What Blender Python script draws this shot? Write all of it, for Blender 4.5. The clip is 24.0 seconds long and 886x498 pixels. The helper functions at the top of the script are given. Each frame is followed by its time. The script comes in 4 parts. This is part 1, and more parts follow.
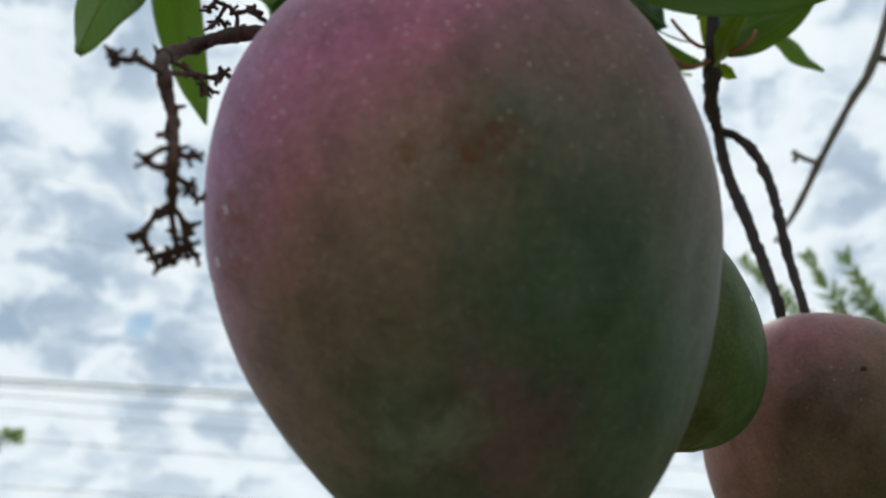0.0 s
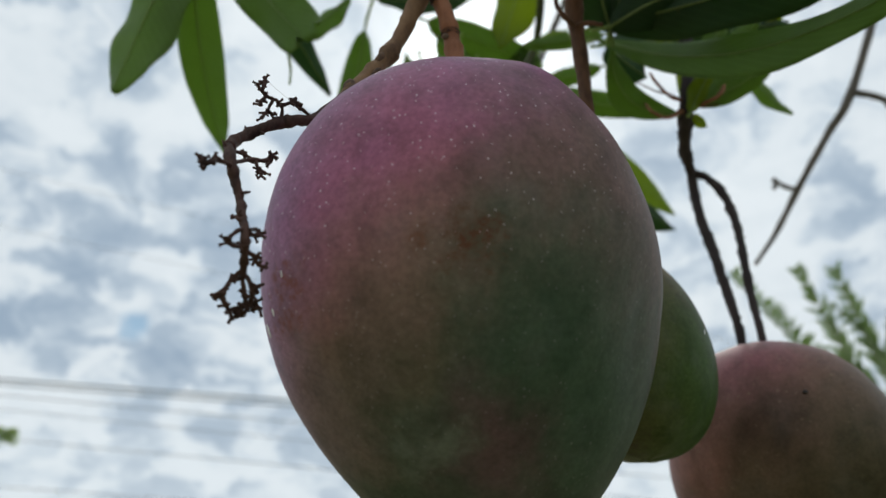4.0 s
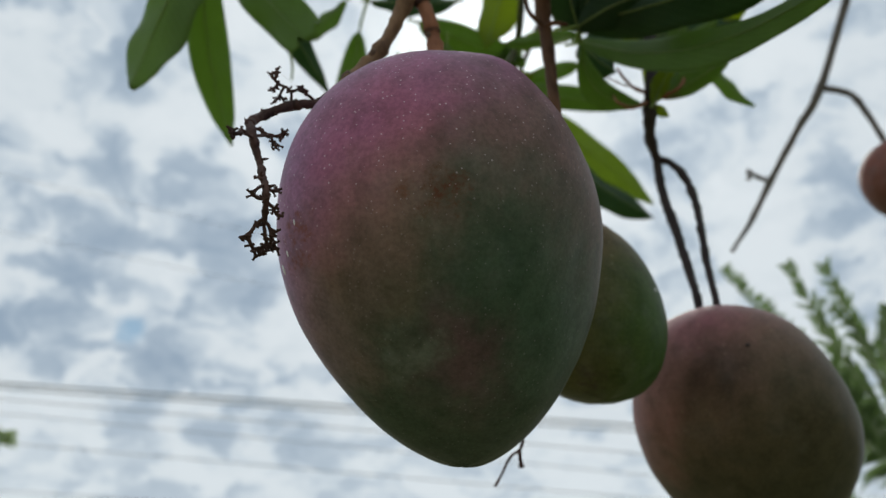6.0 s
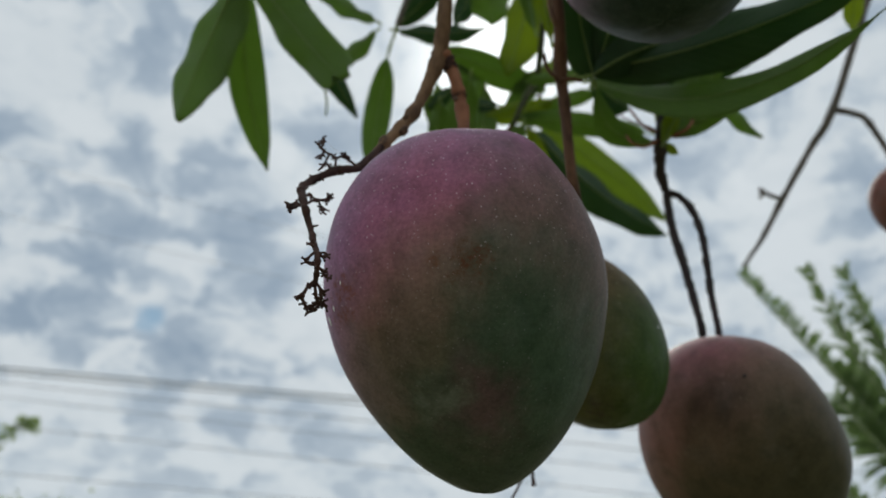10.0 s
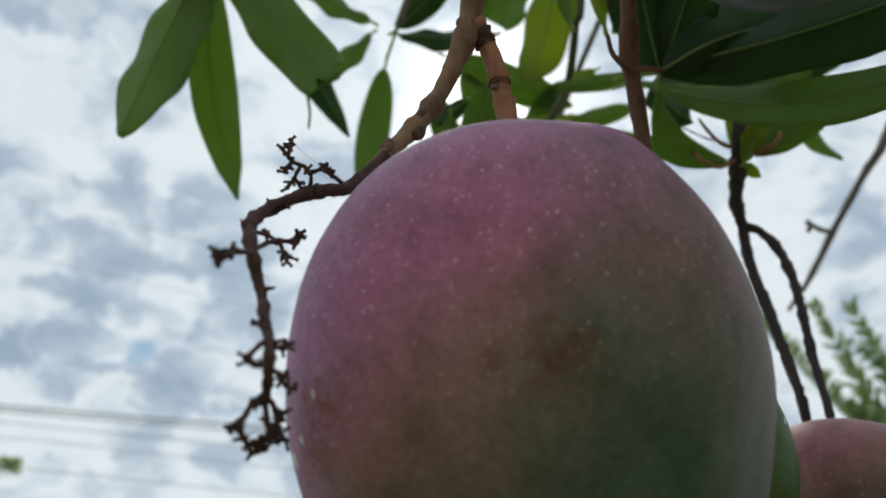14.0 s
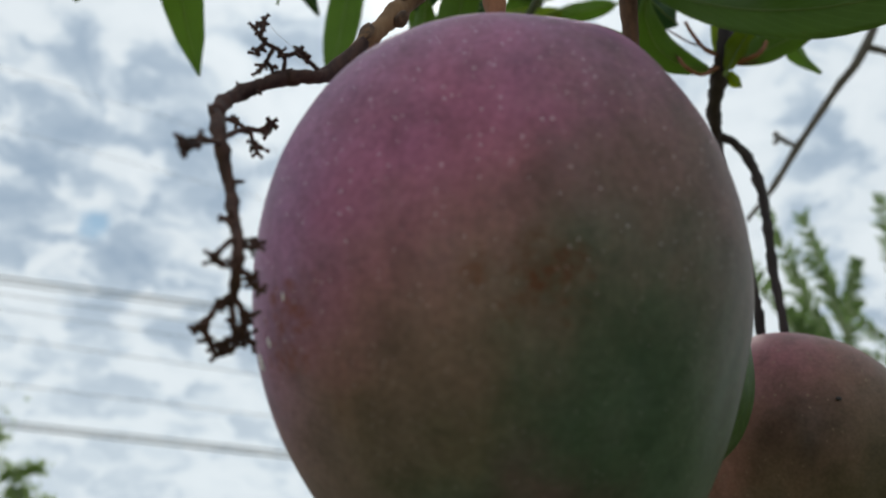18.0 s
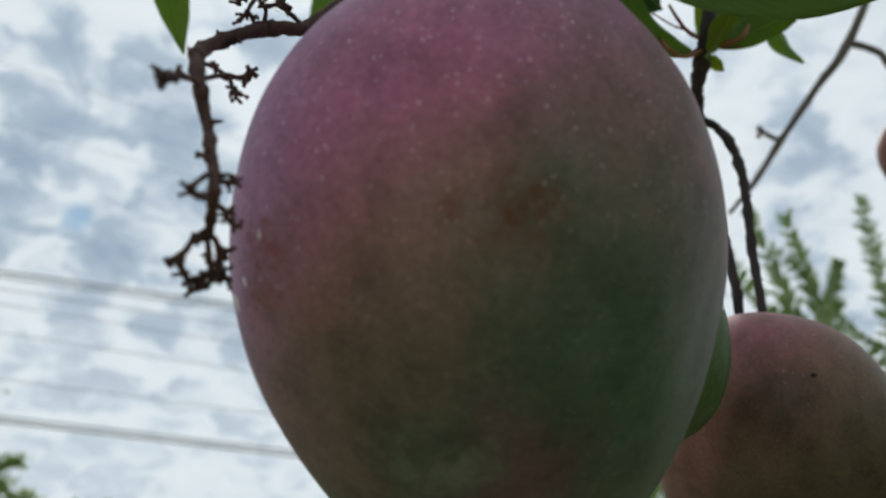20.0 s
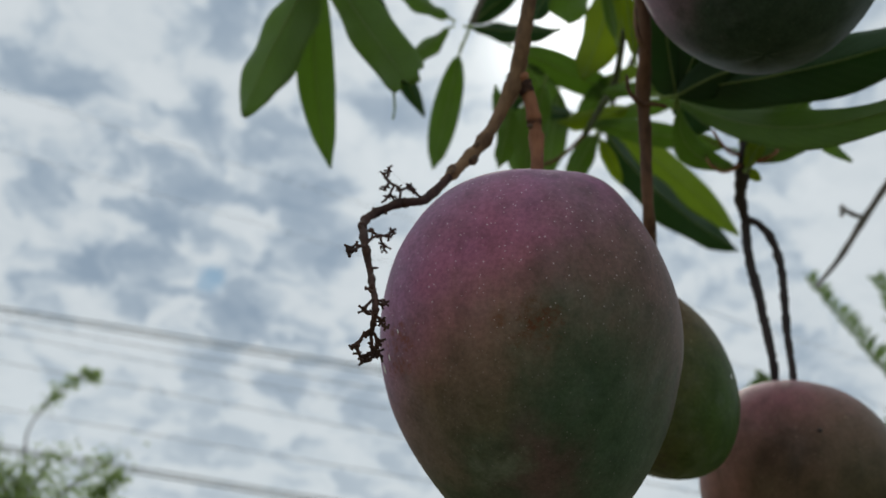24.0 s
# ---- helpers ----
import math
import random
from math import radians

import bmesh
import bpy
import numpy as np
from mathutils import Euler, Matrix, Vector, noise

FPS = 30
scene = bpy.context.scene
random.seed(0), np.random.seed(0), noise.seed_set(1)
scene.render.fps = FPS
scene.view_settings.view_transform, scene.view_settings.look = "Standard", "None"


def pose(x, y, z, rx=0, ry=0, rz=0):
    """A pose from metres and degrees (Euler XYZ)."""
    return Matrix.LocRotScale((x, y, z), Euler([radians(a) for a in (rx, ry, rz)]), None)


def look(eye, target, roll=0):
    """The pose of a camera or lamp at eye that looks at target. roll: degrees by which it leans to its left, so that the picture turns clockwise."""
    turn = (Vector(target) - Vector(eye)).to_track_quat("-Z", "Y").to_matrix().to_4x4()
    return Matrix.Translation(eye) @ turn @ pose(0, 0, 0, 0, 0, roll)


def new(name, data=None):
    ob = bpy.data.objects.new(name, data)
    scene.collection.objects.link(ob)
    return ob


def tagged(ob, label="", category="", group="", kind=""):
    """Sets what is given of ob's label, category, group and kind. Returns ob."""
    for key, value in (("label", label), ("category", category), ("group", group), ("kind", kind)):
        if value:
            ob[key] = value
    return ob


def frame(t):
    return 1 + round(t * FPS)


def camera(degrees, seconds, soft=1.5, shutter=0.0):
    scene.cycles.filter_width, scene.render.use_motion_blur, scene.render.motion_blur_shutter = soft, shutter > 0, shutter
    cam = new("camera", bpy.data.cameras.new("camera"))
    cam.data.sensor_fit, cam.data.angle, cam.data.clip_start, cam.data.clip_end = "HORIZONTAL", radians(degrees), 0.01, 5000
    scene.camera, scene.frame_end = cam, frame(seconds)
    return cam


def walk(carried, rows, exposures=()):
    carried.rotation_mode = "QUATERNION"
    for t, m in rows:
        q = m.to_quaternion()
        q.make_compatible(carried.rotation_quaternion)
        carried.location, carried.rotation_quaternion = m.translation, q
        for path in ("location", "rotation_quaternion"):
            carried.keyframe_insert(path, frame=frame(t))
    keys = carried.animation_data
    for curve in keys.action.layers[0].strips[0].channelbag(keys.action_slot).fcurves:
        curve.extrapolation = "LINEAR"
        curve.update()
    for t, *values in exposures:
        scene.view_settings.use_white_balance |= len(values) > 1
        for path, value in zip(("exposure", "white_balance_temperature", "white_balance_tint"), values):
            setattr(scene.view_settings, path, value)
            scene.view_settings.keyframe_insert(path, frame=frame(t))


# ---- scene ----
cam = camera(57.1, 24.0)
PATH = [
    (0.0, (0.00279, -0.00117, 1.59985), (-0.00133, 0.26479, 1.73859), 0.27),
    (0.5, (0.00481, 0.00432, 1.59259), (0.00030, 0.27010, 1.73167), 0.78),
    (1.0, (0.01529, -0.00105, 1.59501), (0.01118, 0.26444, 1.73464), -0.29),
    (1.5, (0.01010, -0.00444, 1.59665), (0.00597, 0.26084, 1.73669), -0.40),
    (2.0, (0.00367, -0.01328, 1.59190), (-0.00158, 0.25117, 1.73345), -0.29),
    (2.5, (-0.00242, -0.01931, 1.59463), (-0.00685, 0.24508, 1.73632), -0.53),
    (4.5, (0.00804, -0.05012, 1.58301), (0.00573, 0.21487, 1.72362), 1.40),
    (5.0, (0.01540, -0.05585, 1.57329), (0.01459, 0.20886, 1.71445), 0.47),
    (5.5, (0.00745, -0.07025, 1.56559), (0.00655, 0.19454, 1.70661), 0.15),
    (6.0, (0.00709, -0.07781, 1.55695), (0.00578, 0.18680, 1.69830), 0.60),
    (6.5, (0.01404, -0.08410, 1.55729), (0.01183, 0.18072, 1.69823), 0.87),
    (7.0, (0.01248, -0.10608, 1.55934), (0.00854, 0.15861, 1.70048), 0.96),
    (7.5, (0.01103, -0.11710, 1.55727), (0.00483, 0.14794, 1.69768), 1.16),
    (8.0, (0.00050, -0.11648, 1.55448), (-0.00762, 0.14833, 1.69522), 1.54),
    (8.5, (-0.00100, -0.12006, 1.55626), (-0.00935, 0.14505, 1.69644), 1.73),
    (9.0, (0.00542, -0.12171, 1.55704), (-0.00183, 0.14377, 1.69658), 2.45),
    (9.5, (0.00473, -0.11973, 1.55696), (-0.00320, 0.14588, 1.69620), 2.74),
    (11.5, (0.00533, -0.10019, 1.56489), (-0.00316, 0.16538, 1.70417), -1.31),
    (12.0, (0.00803, -0.07903, 1.56058), (-0.00090, 0.18573, 1.70138), -1.25),
    (12.5, (-0.00148, -0.04899, 1.57186), (-0.00891, 0.21449, 1.71512), -0.47),
    (13.0, (-0.01001, -0.03271, 1.59873), (-0.01651, 0.23058, 1.74239), -0.60),
    (13.5, (-0.01870, -0.02312, 1.61034), (-0.02398, 0.23775, 1.75839), -0.17),
    (14.0, (-0.00968, -0.02059, 1.61852), (-0.01531, 0.23922, 1.76841), 1.76),
    (14.5, (-0.00930, -0.02301, 1.61466), (-0.01519, 0.23718, 1.76387), 2.71),
    (15.0, (-0.00222, -0.02221, 1.61255), (-0.00897, 0.24522, 1.74834), 3.51),
    (15.5, (0.00473, -0.01162, 1.61369), (0.00420, 0.26327, 1.73384), 3.37),
    (16.0, (-0.00207, -0.01161, 1.61760), (-0.00199, 0.26554, 1.73242), 3.40),
    (16.5, (-0.00388, -0.01584, 1.61693), (-0.00060, 0.26155, 1.73114), 3.33),
    (17.0, (-0.00336, -0.01213, 1.61767), (0.00346, 0.26504, 1.73226), 4.04),
    (17.5, (-0.00978, -0.01458, 1.61840), (0.00048, 0.26256, 1.73281), 3.64),
    (18.0, (-0.01347, -0.01465, 1.62418), (-0.00239, 0.26258, 1.73828), 3.44),
    (18.5, (-0.01038, -0.00946, 1.61699), (0.00238, 0.26741, 1.73179), 3.27),
    (20.5, (-0.01238, -0.01562, 1.61534), (0.00495, 0.26209, 1.72748), 3.76),
    (21.0, (-0.01564, -0.04360, 1.62214), (0.00180, 0.23539, 1.73103), 2.98),
    (21.5, (-0.01045, -0.06031, 1.60286), (0.00676, 0.21884, 1.71139), 3.09),
    (22.0, (-0.00352, -0.06543, 1.58884), (0.00909, 0.21367, 1.69814), 2.82),
    (22.5, (-0.00002, -0.09012, 1.58541), (0.00283, 0.18810, 1.69760), 3.30),
    (23.0, (-0.00867, -0.10226, 1.58614), (-0.01815, 0.17279, 1.70553), 4.81),
    (23.5, (-0.00592, -0.11055, 1.58143), (-0.02785, 0.16036, 1.70842), 7.15),
    (24.0, (0.00027, -0.11364, 1.58473), (-0.02844, 0.15502, 1.71508), 7.61),
]
EXPOSURES = [(0, 0.32), (2.5, 0.24), (5, 0.1), (7, -0.02), (9.5, -0.12), (12, -0.06), (13.5, 0.1), (16, 0.23), (18.5, 0.16), (21, 0.11), (22, 0.05), (23, -0.09), (24, -0.12)]
walk(cam, [(t, look(eye, target, roll)) for t, eye, target, roll in PATH], EXPOSURES)
cam.data.dof.use_dof, cam.data.dof.focus_distance, cam.data.dof.aperture_fstop = True, 0.215, 15.0

# ---- world, sun, exposure ----
SUN_DIR = Vector((0.03, 0.757, 0.653)).normalized()
world = bpy.data.worlds.new("sky")
scene.world = world
world.use_nodes = True


class Nodes:
    """A short way to write node trees."""

    def __init__(self, tree):
        self.tree = tree
        tree.nodes.clear()

    def add(self, kind, ins=None, op=""):
        node = self.tree.nodes.new(kind)
        if op:
            node.operation = op
        for key, value in (ins or {}).items():
            if isinstance(value, bpy.types.NodeSocket):
                self.tree.links.new(value, node.inputs[key])
            else:
                node.inputs[key].default_value = value
        return node

    def math(self, op, a, b=0.0, c=0.0):
        return self.add("ShaderNodeMath", {0: a, 1: b, 2: c}, op).outputs[0]

    def vmath(self, op, a, b=(0, 0, 0), out=0):
        return self.add("ShaderNodeVectorMath", {0: a, 1: b}, op).outputs[out]

    def noise(self, vector, scale, detail=3.0, rough=0.5, distortion=0.0):
        return self.add("ShaderNodeTexNoise", {"Vector": vector, "Scale": scale, "Detail": detail, "Roughness": rough, "Distortion": distortion}).outputs[0]

    def ramp(self, value, stops, interp="LINEAR"):
        node = self.add("ShaderNodeValToRGB", {0: value})
        band = node.color_ramp
        band.interpolation = interp
        while len(band.elements) < len(stops):
            band.elements.new(0.5)
        for e, (at, colour) in zip(band.elements, stops):
            e.position = at
            e.color = (*colour, 1) if len(colour) == 3 else colour
        return node.outputs[0]

    def mix(self, fac, a, b, blend="MIX"):
        node = self.add("ShaderNodeMix")
        node.data_type, node.blend_type = "RGBA", blend
        for key, value in ((0, fac), (6, a), (7, b)):
            if isinstance(value, bpy.types.NodeSocket):
                self.tree.links.new(value, node.inputs[key])
            else:
                node.inputs[key].default_value = (*value, 1) if key > 0 and len(value) == 3 else value
        return node.outputs[2]

    def span(self, value, a, b, c=0.0, d=1.0):
        node = self.add("ShaderNodeMapRange", {0: value, 1: a, 2: b, 3: c, 4: d})
        node.interpolation_type = "SMOOTHSTEP"
        return node.outputs[0]

    def bump(self, height, strength, distance):
        return self.add("ShaderNodeBump", {"Height": height, "Strength": strength, "Distance": distance}).outputs[0]


def grey(v):
    return (v, v, v)


CLOUDS = [
    (-0.325, 0.946, 0.066, 1.0), (-0.310, 1.064, 0.059, 1.0), (-0.448, 1.209, 0.067, 0.9), (-0.351, 1.266, 0.080, 0.9), (-0.460, 1.058, 0.032, 0.8), (-0.555, 1.106, 0.045, 0.7),
    (-0.523, 1.010, 0.027, 0.7), (-0.463, 0.968, 0.036, 0.8), (-0.498, 0.901, 0.027, 0.7), (-0.410, 1.425, 0.041, 0.7), (-0.269, 1.455, 0.061, 0.9), (-0.565, 1.367, 0.034, 0.6),
    (-0.557, 1.619, 0.080, 0.8), (-0.406, 1.648, 0.066, 0.7), (-0.325, 1.753, 0.053, 0.6), (-0.207, 1.634, 0.067, 0.7), (0.504, 0.895, 0.057, 0.9), (-0.643, 1.941, 0.084, 0.6),
    (-0.344, 0.704, 0.046, 1.0), (-0.645, 1.093, 0.050, 0.8), (-0.579, 0.760, 0.052, 0.7), (-0.177, 0.824, 0.042, 0.7), (-0.428, 0.831, 0.050, 0.7), (0.30, 0.98, 0.05, 0.5)]


def make_sky():
    n = Nodes(world.node_tree)
    way = n.add("ShaderNodeTexCoord").outputs["Generated"]
    xyz = n.add("ShaderNodeSeparateXYZ", {0: way})
    up = n.math("MAXIMUM", xyz.outputs[2], 0.0)
    lift = n.math("ADD", up, 0.40)
    flat = n.add("ShaderNodeCombineXYZ", {0: n.math("DIVIDE", xyz.outputs[0], lift), 1: n.math("DIVIDE", xyz.outputs[1], lift), 2: 0.37}).outputs[0]
    warp = n.add("ShaderNodeTexNoise", {"Vector": flat, "Scale": 9.0, "Detail": 4.0, "Roughness": 0.55}).outputs[1]
    bent = n.vmath("ADD", flat, n.vmath("MULTIPLY", n.vmath("SUBTRACT", warp, (0.5, 0.5, 0.5)), (0.16, 0.18, 0.0)))
    eased = n.vmath("ADD", flat, n.vmath("MULTIPLY", n.vmath("SUBTRACT", warp, (0.5, 0.5, 0.5)), (0.085, 0.12, 0.0)))
    puffs = n.noise(bent, 12.6, 4.0, 0.46)
    broad = n.noise(flat, 2.6, 1.0, 0.5)
    small = n.noise(bent, 36.0, 3.0, 0.55)
    body = n.math("ADD", n.math("MULTIPLY", puffs, 0.56), n.math("ADD", n.math("MULTIPLY", broad, 0.14), n.math("MULTIPLY", small, 0.14)))
    body = n.math("ADD", body, 0.082)
    # the heavier grey puffs of the cloud deck
    for u, v, size, weight in CLOUDS:
        off = n.vmath("LENGTH", n.vmath("SUBTRACT", eased, (u, v, 0.37)), out=1)
        body = n.math("ADD", body, n.span(off, size * 1.70, size * 0.20, 0.0, weight * 0.135))
    shade = n.ramp(body, [(0.43, (0.675, 0.735, 0.775)), (0.505, (0.628, 0.693, 0.738)), (0.548, (0.51, 0.59, 0.66)), (0.60, (0.37, 0.455, 0.545)), (0.70, (0.285, 0.37, 0.47))])
    low = n.span(up, 0.10, 0.36, 1.0, 0.0)
    shade = n.mix(n.math("MULTIPLY", low, 0.45), shade, (0.675, 0.75, 0.79))
    sky = n.add("ShaderNodeTexSky")
    sky.sky_type, sky.sun_disc, sky.air_density, sky.dust_density = "NISHITA", False, 1.2, 1.5
    sky.sun_elevation, sky.sun_rotation = math.asin(SUN_DIR.z), math.atan2(SUN_DIR.x, SUN_DIR.y)
    clear = n.mix(1.0, sky.outputs[0], (0.036, 0.054, 0.064), "MULTIPLY")
    hole = n.vmath("DOT_PRODUCT", way, (-0.36005, 0.86313, 0.35405), 1)
    cover = n.math("SUBTRACT", 1.0, n.math("MULTIPLY", n.span(n.math("ADD", hole, n.math("MULTIPLY", n.math("SUBTRACT", small, 0.5), 0.0003)), 0.99974, 1.00000), 0.85))
    sheet = n.mix(cover, clear, shade)
    # the veiled sun brightens the cloud round it
    near = n.math("MAXIMUM", n.vmath("DOT_PRODUCT", way, tuple(SUN_DIR), 1), 0.0)
    halo = n.math("ADD", n.math("MULTIPLY", n.math("POWER", near, 24.0), 0.13), n.math("MULTIPLY", n.math("POWER", near, 500.0), 1.6))
    glow = n.mix(1.0, sheet, n.add("ShaderNodeCombineXYZ", {0: halo, 1: halo, 2: n.math("MULTIPLY", halo, 0.95)}).outputs[0], "ADD")
    ground_tone = n.mix(n.span(xyz.outputs[2], -0.02, 0.0), (0.10, 0.11, 0.07), glow)
    back = n.add("ShaderNodeBackground", {0: ground_tone, 1: 1.0})
    n.add("ShaderNodeOutputWorld", {0: back.outputs[0]})


make_sky()
sun = new("sun", bpy.data.lights.new("sun", "SUN"))
sun.data.energy, sun.data.angle, sun.data.color = 1.15, radians(28), (1.0, 0.95, 0.87)
sun.matrix_world = look(SUN_DIR * 40, (0, 0, 0))

# ---- materials ----


def material(name):
    m = bpy.data.materials.new(name)
    m.use_nodes = True
    return m, Nodes(m.node_tree)


def finish(n, shader):
    n.add("ShaderNodeOutputMaterial", {0: shader})


def skin(name, half, stops, across, seed, dots, blotch, bloom=0.25, tilt=(-0.36, 0.0, 0.8), patches=()):
    """Mango skin: colour runs from the shaded foot to the blushed shoulder; pale pores, brown russet and a waxy bloom."""
    m, n = material(name)
    place = n.add("ShaderNodeTexCoord").outputs["Object"]
    p = n.vmath("DIVIDE", place, half)
    drift = n.add("ShaderNodeTexNoise", {"Vector": n.vmath("ADD", p, (seed, seed * 2, 0)), "Scale": 1.5, "Detail": 3.0, "Roughness": 0.5})
    lean = n.vmath("DOT_PRODUCT", p, tilt, 1)
    g = n.math("ADD", n.math("MULTIPLY", lean, 0.5), n.math("MULTIPLY", n.math("SUBTRACT", drift.outputs[0], 0.5), 0.30))
    colour = n.ramp(n.math("ADD", g, 0.5), stops)
    # a second, colder tint on one cheek
    xyz = n.add("ShaderNodeSeparateXYZ", {0: p})
    cheek = n.span(n.math("ADD", xyz.outputs[0], n.math("MULTIPLY", n.math("SUBTRACT", drift.outputs[0], 0.5), 0.7)), across[0], across[1])
    colour = n.mix(n.math("MULTIPLY", cheek, across[3]), colour, across[2])
    # soft, drifting patches of another ripeness
    bent = n.vmath("ADD", p, n.vmath("MULTIPLY", n.vmath("SUBTRACT", n.add("ShaderNodeTexNoise", {"Vector": p, "Scale": 3.5, "Detail": 4.0, "Roughness": 0.6}).outputs[1], (0.5, 0.5, 0.5)), (0.60, 0.60, 0.60)))
    for spot, size, strength, tone in patches:
        off = n.vmath("LENGTH", n.vmath("MULTIPLY", n.vmath("SUBTRACT", bent, spot), (1.0, 0.5, 1.0)), out=1)
        colour = n.mix(n.span(off, size * 1.35, 0.0, 0.0, strength), colour, tone)
    # cloudy ripening and fine mottling
    haze = n.noise(n.vmath("ADD", p, (seed, 3.0, seed)), 5.5, 5.0, 0.62)
    colour = n.mix(n.span(haze, 0.30, 0.72, 0.0, 0.55), colour, n.mix(1.0, colour, (1.45, 1.38, 1.42), "MULTIPLY"))
    colour = n.mix(n.span(haze, 0.52, 0.25, 0.0, 0.45), colour, n.mix(1.0, colour, (0.60, 0.68, 0.62), "MULTIPLY"))
    fine = n.noise(place, 760.0, 4.0, 0.65)
    colour = n.mix(0.34, colour, n.mix(n.span(fine, 0.3, 0.7), grey(0.62), grey(1.42)), "MULTIPLY")
    clouds = n.noise(n.vmath("ADD", p, (seed * 3, 1, 2)), 3.2, 4.0, 0.6)
    colour = n.mix(n.span(clouds, 0.45, 0.75, 0.0, bloom), colour, (0.30, 0.29, 0.30))
    run = n.noise(n.vmath("MULTIPLY", p, (4.5, 4.5, 0.45)), 2.0, 4.0, 0.6)
    colour = n.mix(n.span(run, 0.35, 0.75, 0.0, 0.22), colour, n.mix(1.0, colour, (1.55, 1.5, 1.6), "MULTIPLY"))
    # russet blotches
    for spot, size, strength, tone in blotch:
        far = n.vmath("LENGTH", n.vmath("MULTIPLY", n.vmath("SUBTRACT", p, spot), (1.0, 0.35, 1.5)), out=1)
        mask = n.span(n.math("ADD", far, n.math("MULTIPLY", n.math("SUBTRACT", n.noise(place, 260.0, 5.0, 0.75), 0.5), size * 3.4)), size, size * 0.1)
        speck = n.span(n.noise(place, 620.0, 3.0, 0.6), 0.40, 0.62, 0.35, 1.0)
        colour = n.mix(n.math("MULTIPLY", n.math("MULTIPLY", mask, speck), strength), colour, tone)
    # pores
    cells = n.add("ShaderNodeTexVoronoi", {"Vector": place, "Scale": dots[0], "Randomness": 1.0})
    pick = n.add("ShaderNodeSeparateXYZ", {0: cells.outputs["Color"]})
    size = n.math("MULTIPLY_ADD", pick.outputs[0], 0.11, 0.070)
    pore = n.math("MULTIPLY", n.span(n.math("SUBTRACT", cells.outputs["Distance"], size), 0.03, -0.03), n.math("GREATER_THAN", pick.outputs[1], 0.18))
    high = n.span(n.math("ADD", lean, n.math("MULTIPLY", n.math("SUBTRACT", clouds, 0.5), 0.5)), -0.25, 0.45, 0.14, 1.0)
    pore = n.math("MULTIPLY", pore, high)
    colour = n.mix(n.math("MULTIPLY", pore, dots[1]), colour, dots[2])
    relief = n.math("ADD", n.math("MULTIPLY", fine, 0.35), n.math("MULTIPLY", pore, 0.6))
    relief = n.math("ADD", relief, n.math("MULTIPLY", n.noise(place, 95.0, 2.0), 0.6))
    shader = n.add("ShaderNodeBsdfPrincipled", {"Base Color": colour, "Roughness": n.math("MULTIPLY_ADD", clouds, 0.20, 0.34), "Specular IOR Level": 0.18, "IOR": 1.28,
        "Subsurface Weight": 0.06, "Subsurface Radius": (0.012, 0.006, 0.003), "Subsurface Scale": 0.25, "Sheen Weight": 0.0,
        "Normal": n.bump(relief, 0.35, 0.0004)})
    finish(n, shader.outputs[0])
    return m


def bark(name, dark, light, scale, rough=0.8, streak=0.35, depth=0.0006):
    m, n = material(name)
    place = n.add("ShaderNodeTexCoord").outputs["Object"]
    warp = n.vmath("MULTIPLY", place, (1, 1, streak))
    a = n.noise(warp, scale, 4.0, 0.65)
    b = n.noise(place, scale * 0.22, 3.0, 0.5)
    colour = n.ramp(n.math("ADD", n.math("MULTIPLY", a, 0.6), n.math("MULTIPLY", b, 0.4)), [(0.34, dark), (0.62, light)])
    lichen = n.span(n.noise(place, scale * 0.5, 3.0, 0.6), 0.62, 0.74, 0.0, 0.15)
    colour = n.mix(lichen, colour, tuple(0.5 * (v + 0.32) for v in light))
    shader = n.add("ShaderNodeBsdfPrincipled", {"Base Color": colour, "Roughness": rough, "Specular IOR Level": 0.35, "Normal": n.bump(a, 0.7, depth)})
    finish(n, shader.outputs[0])
    return m


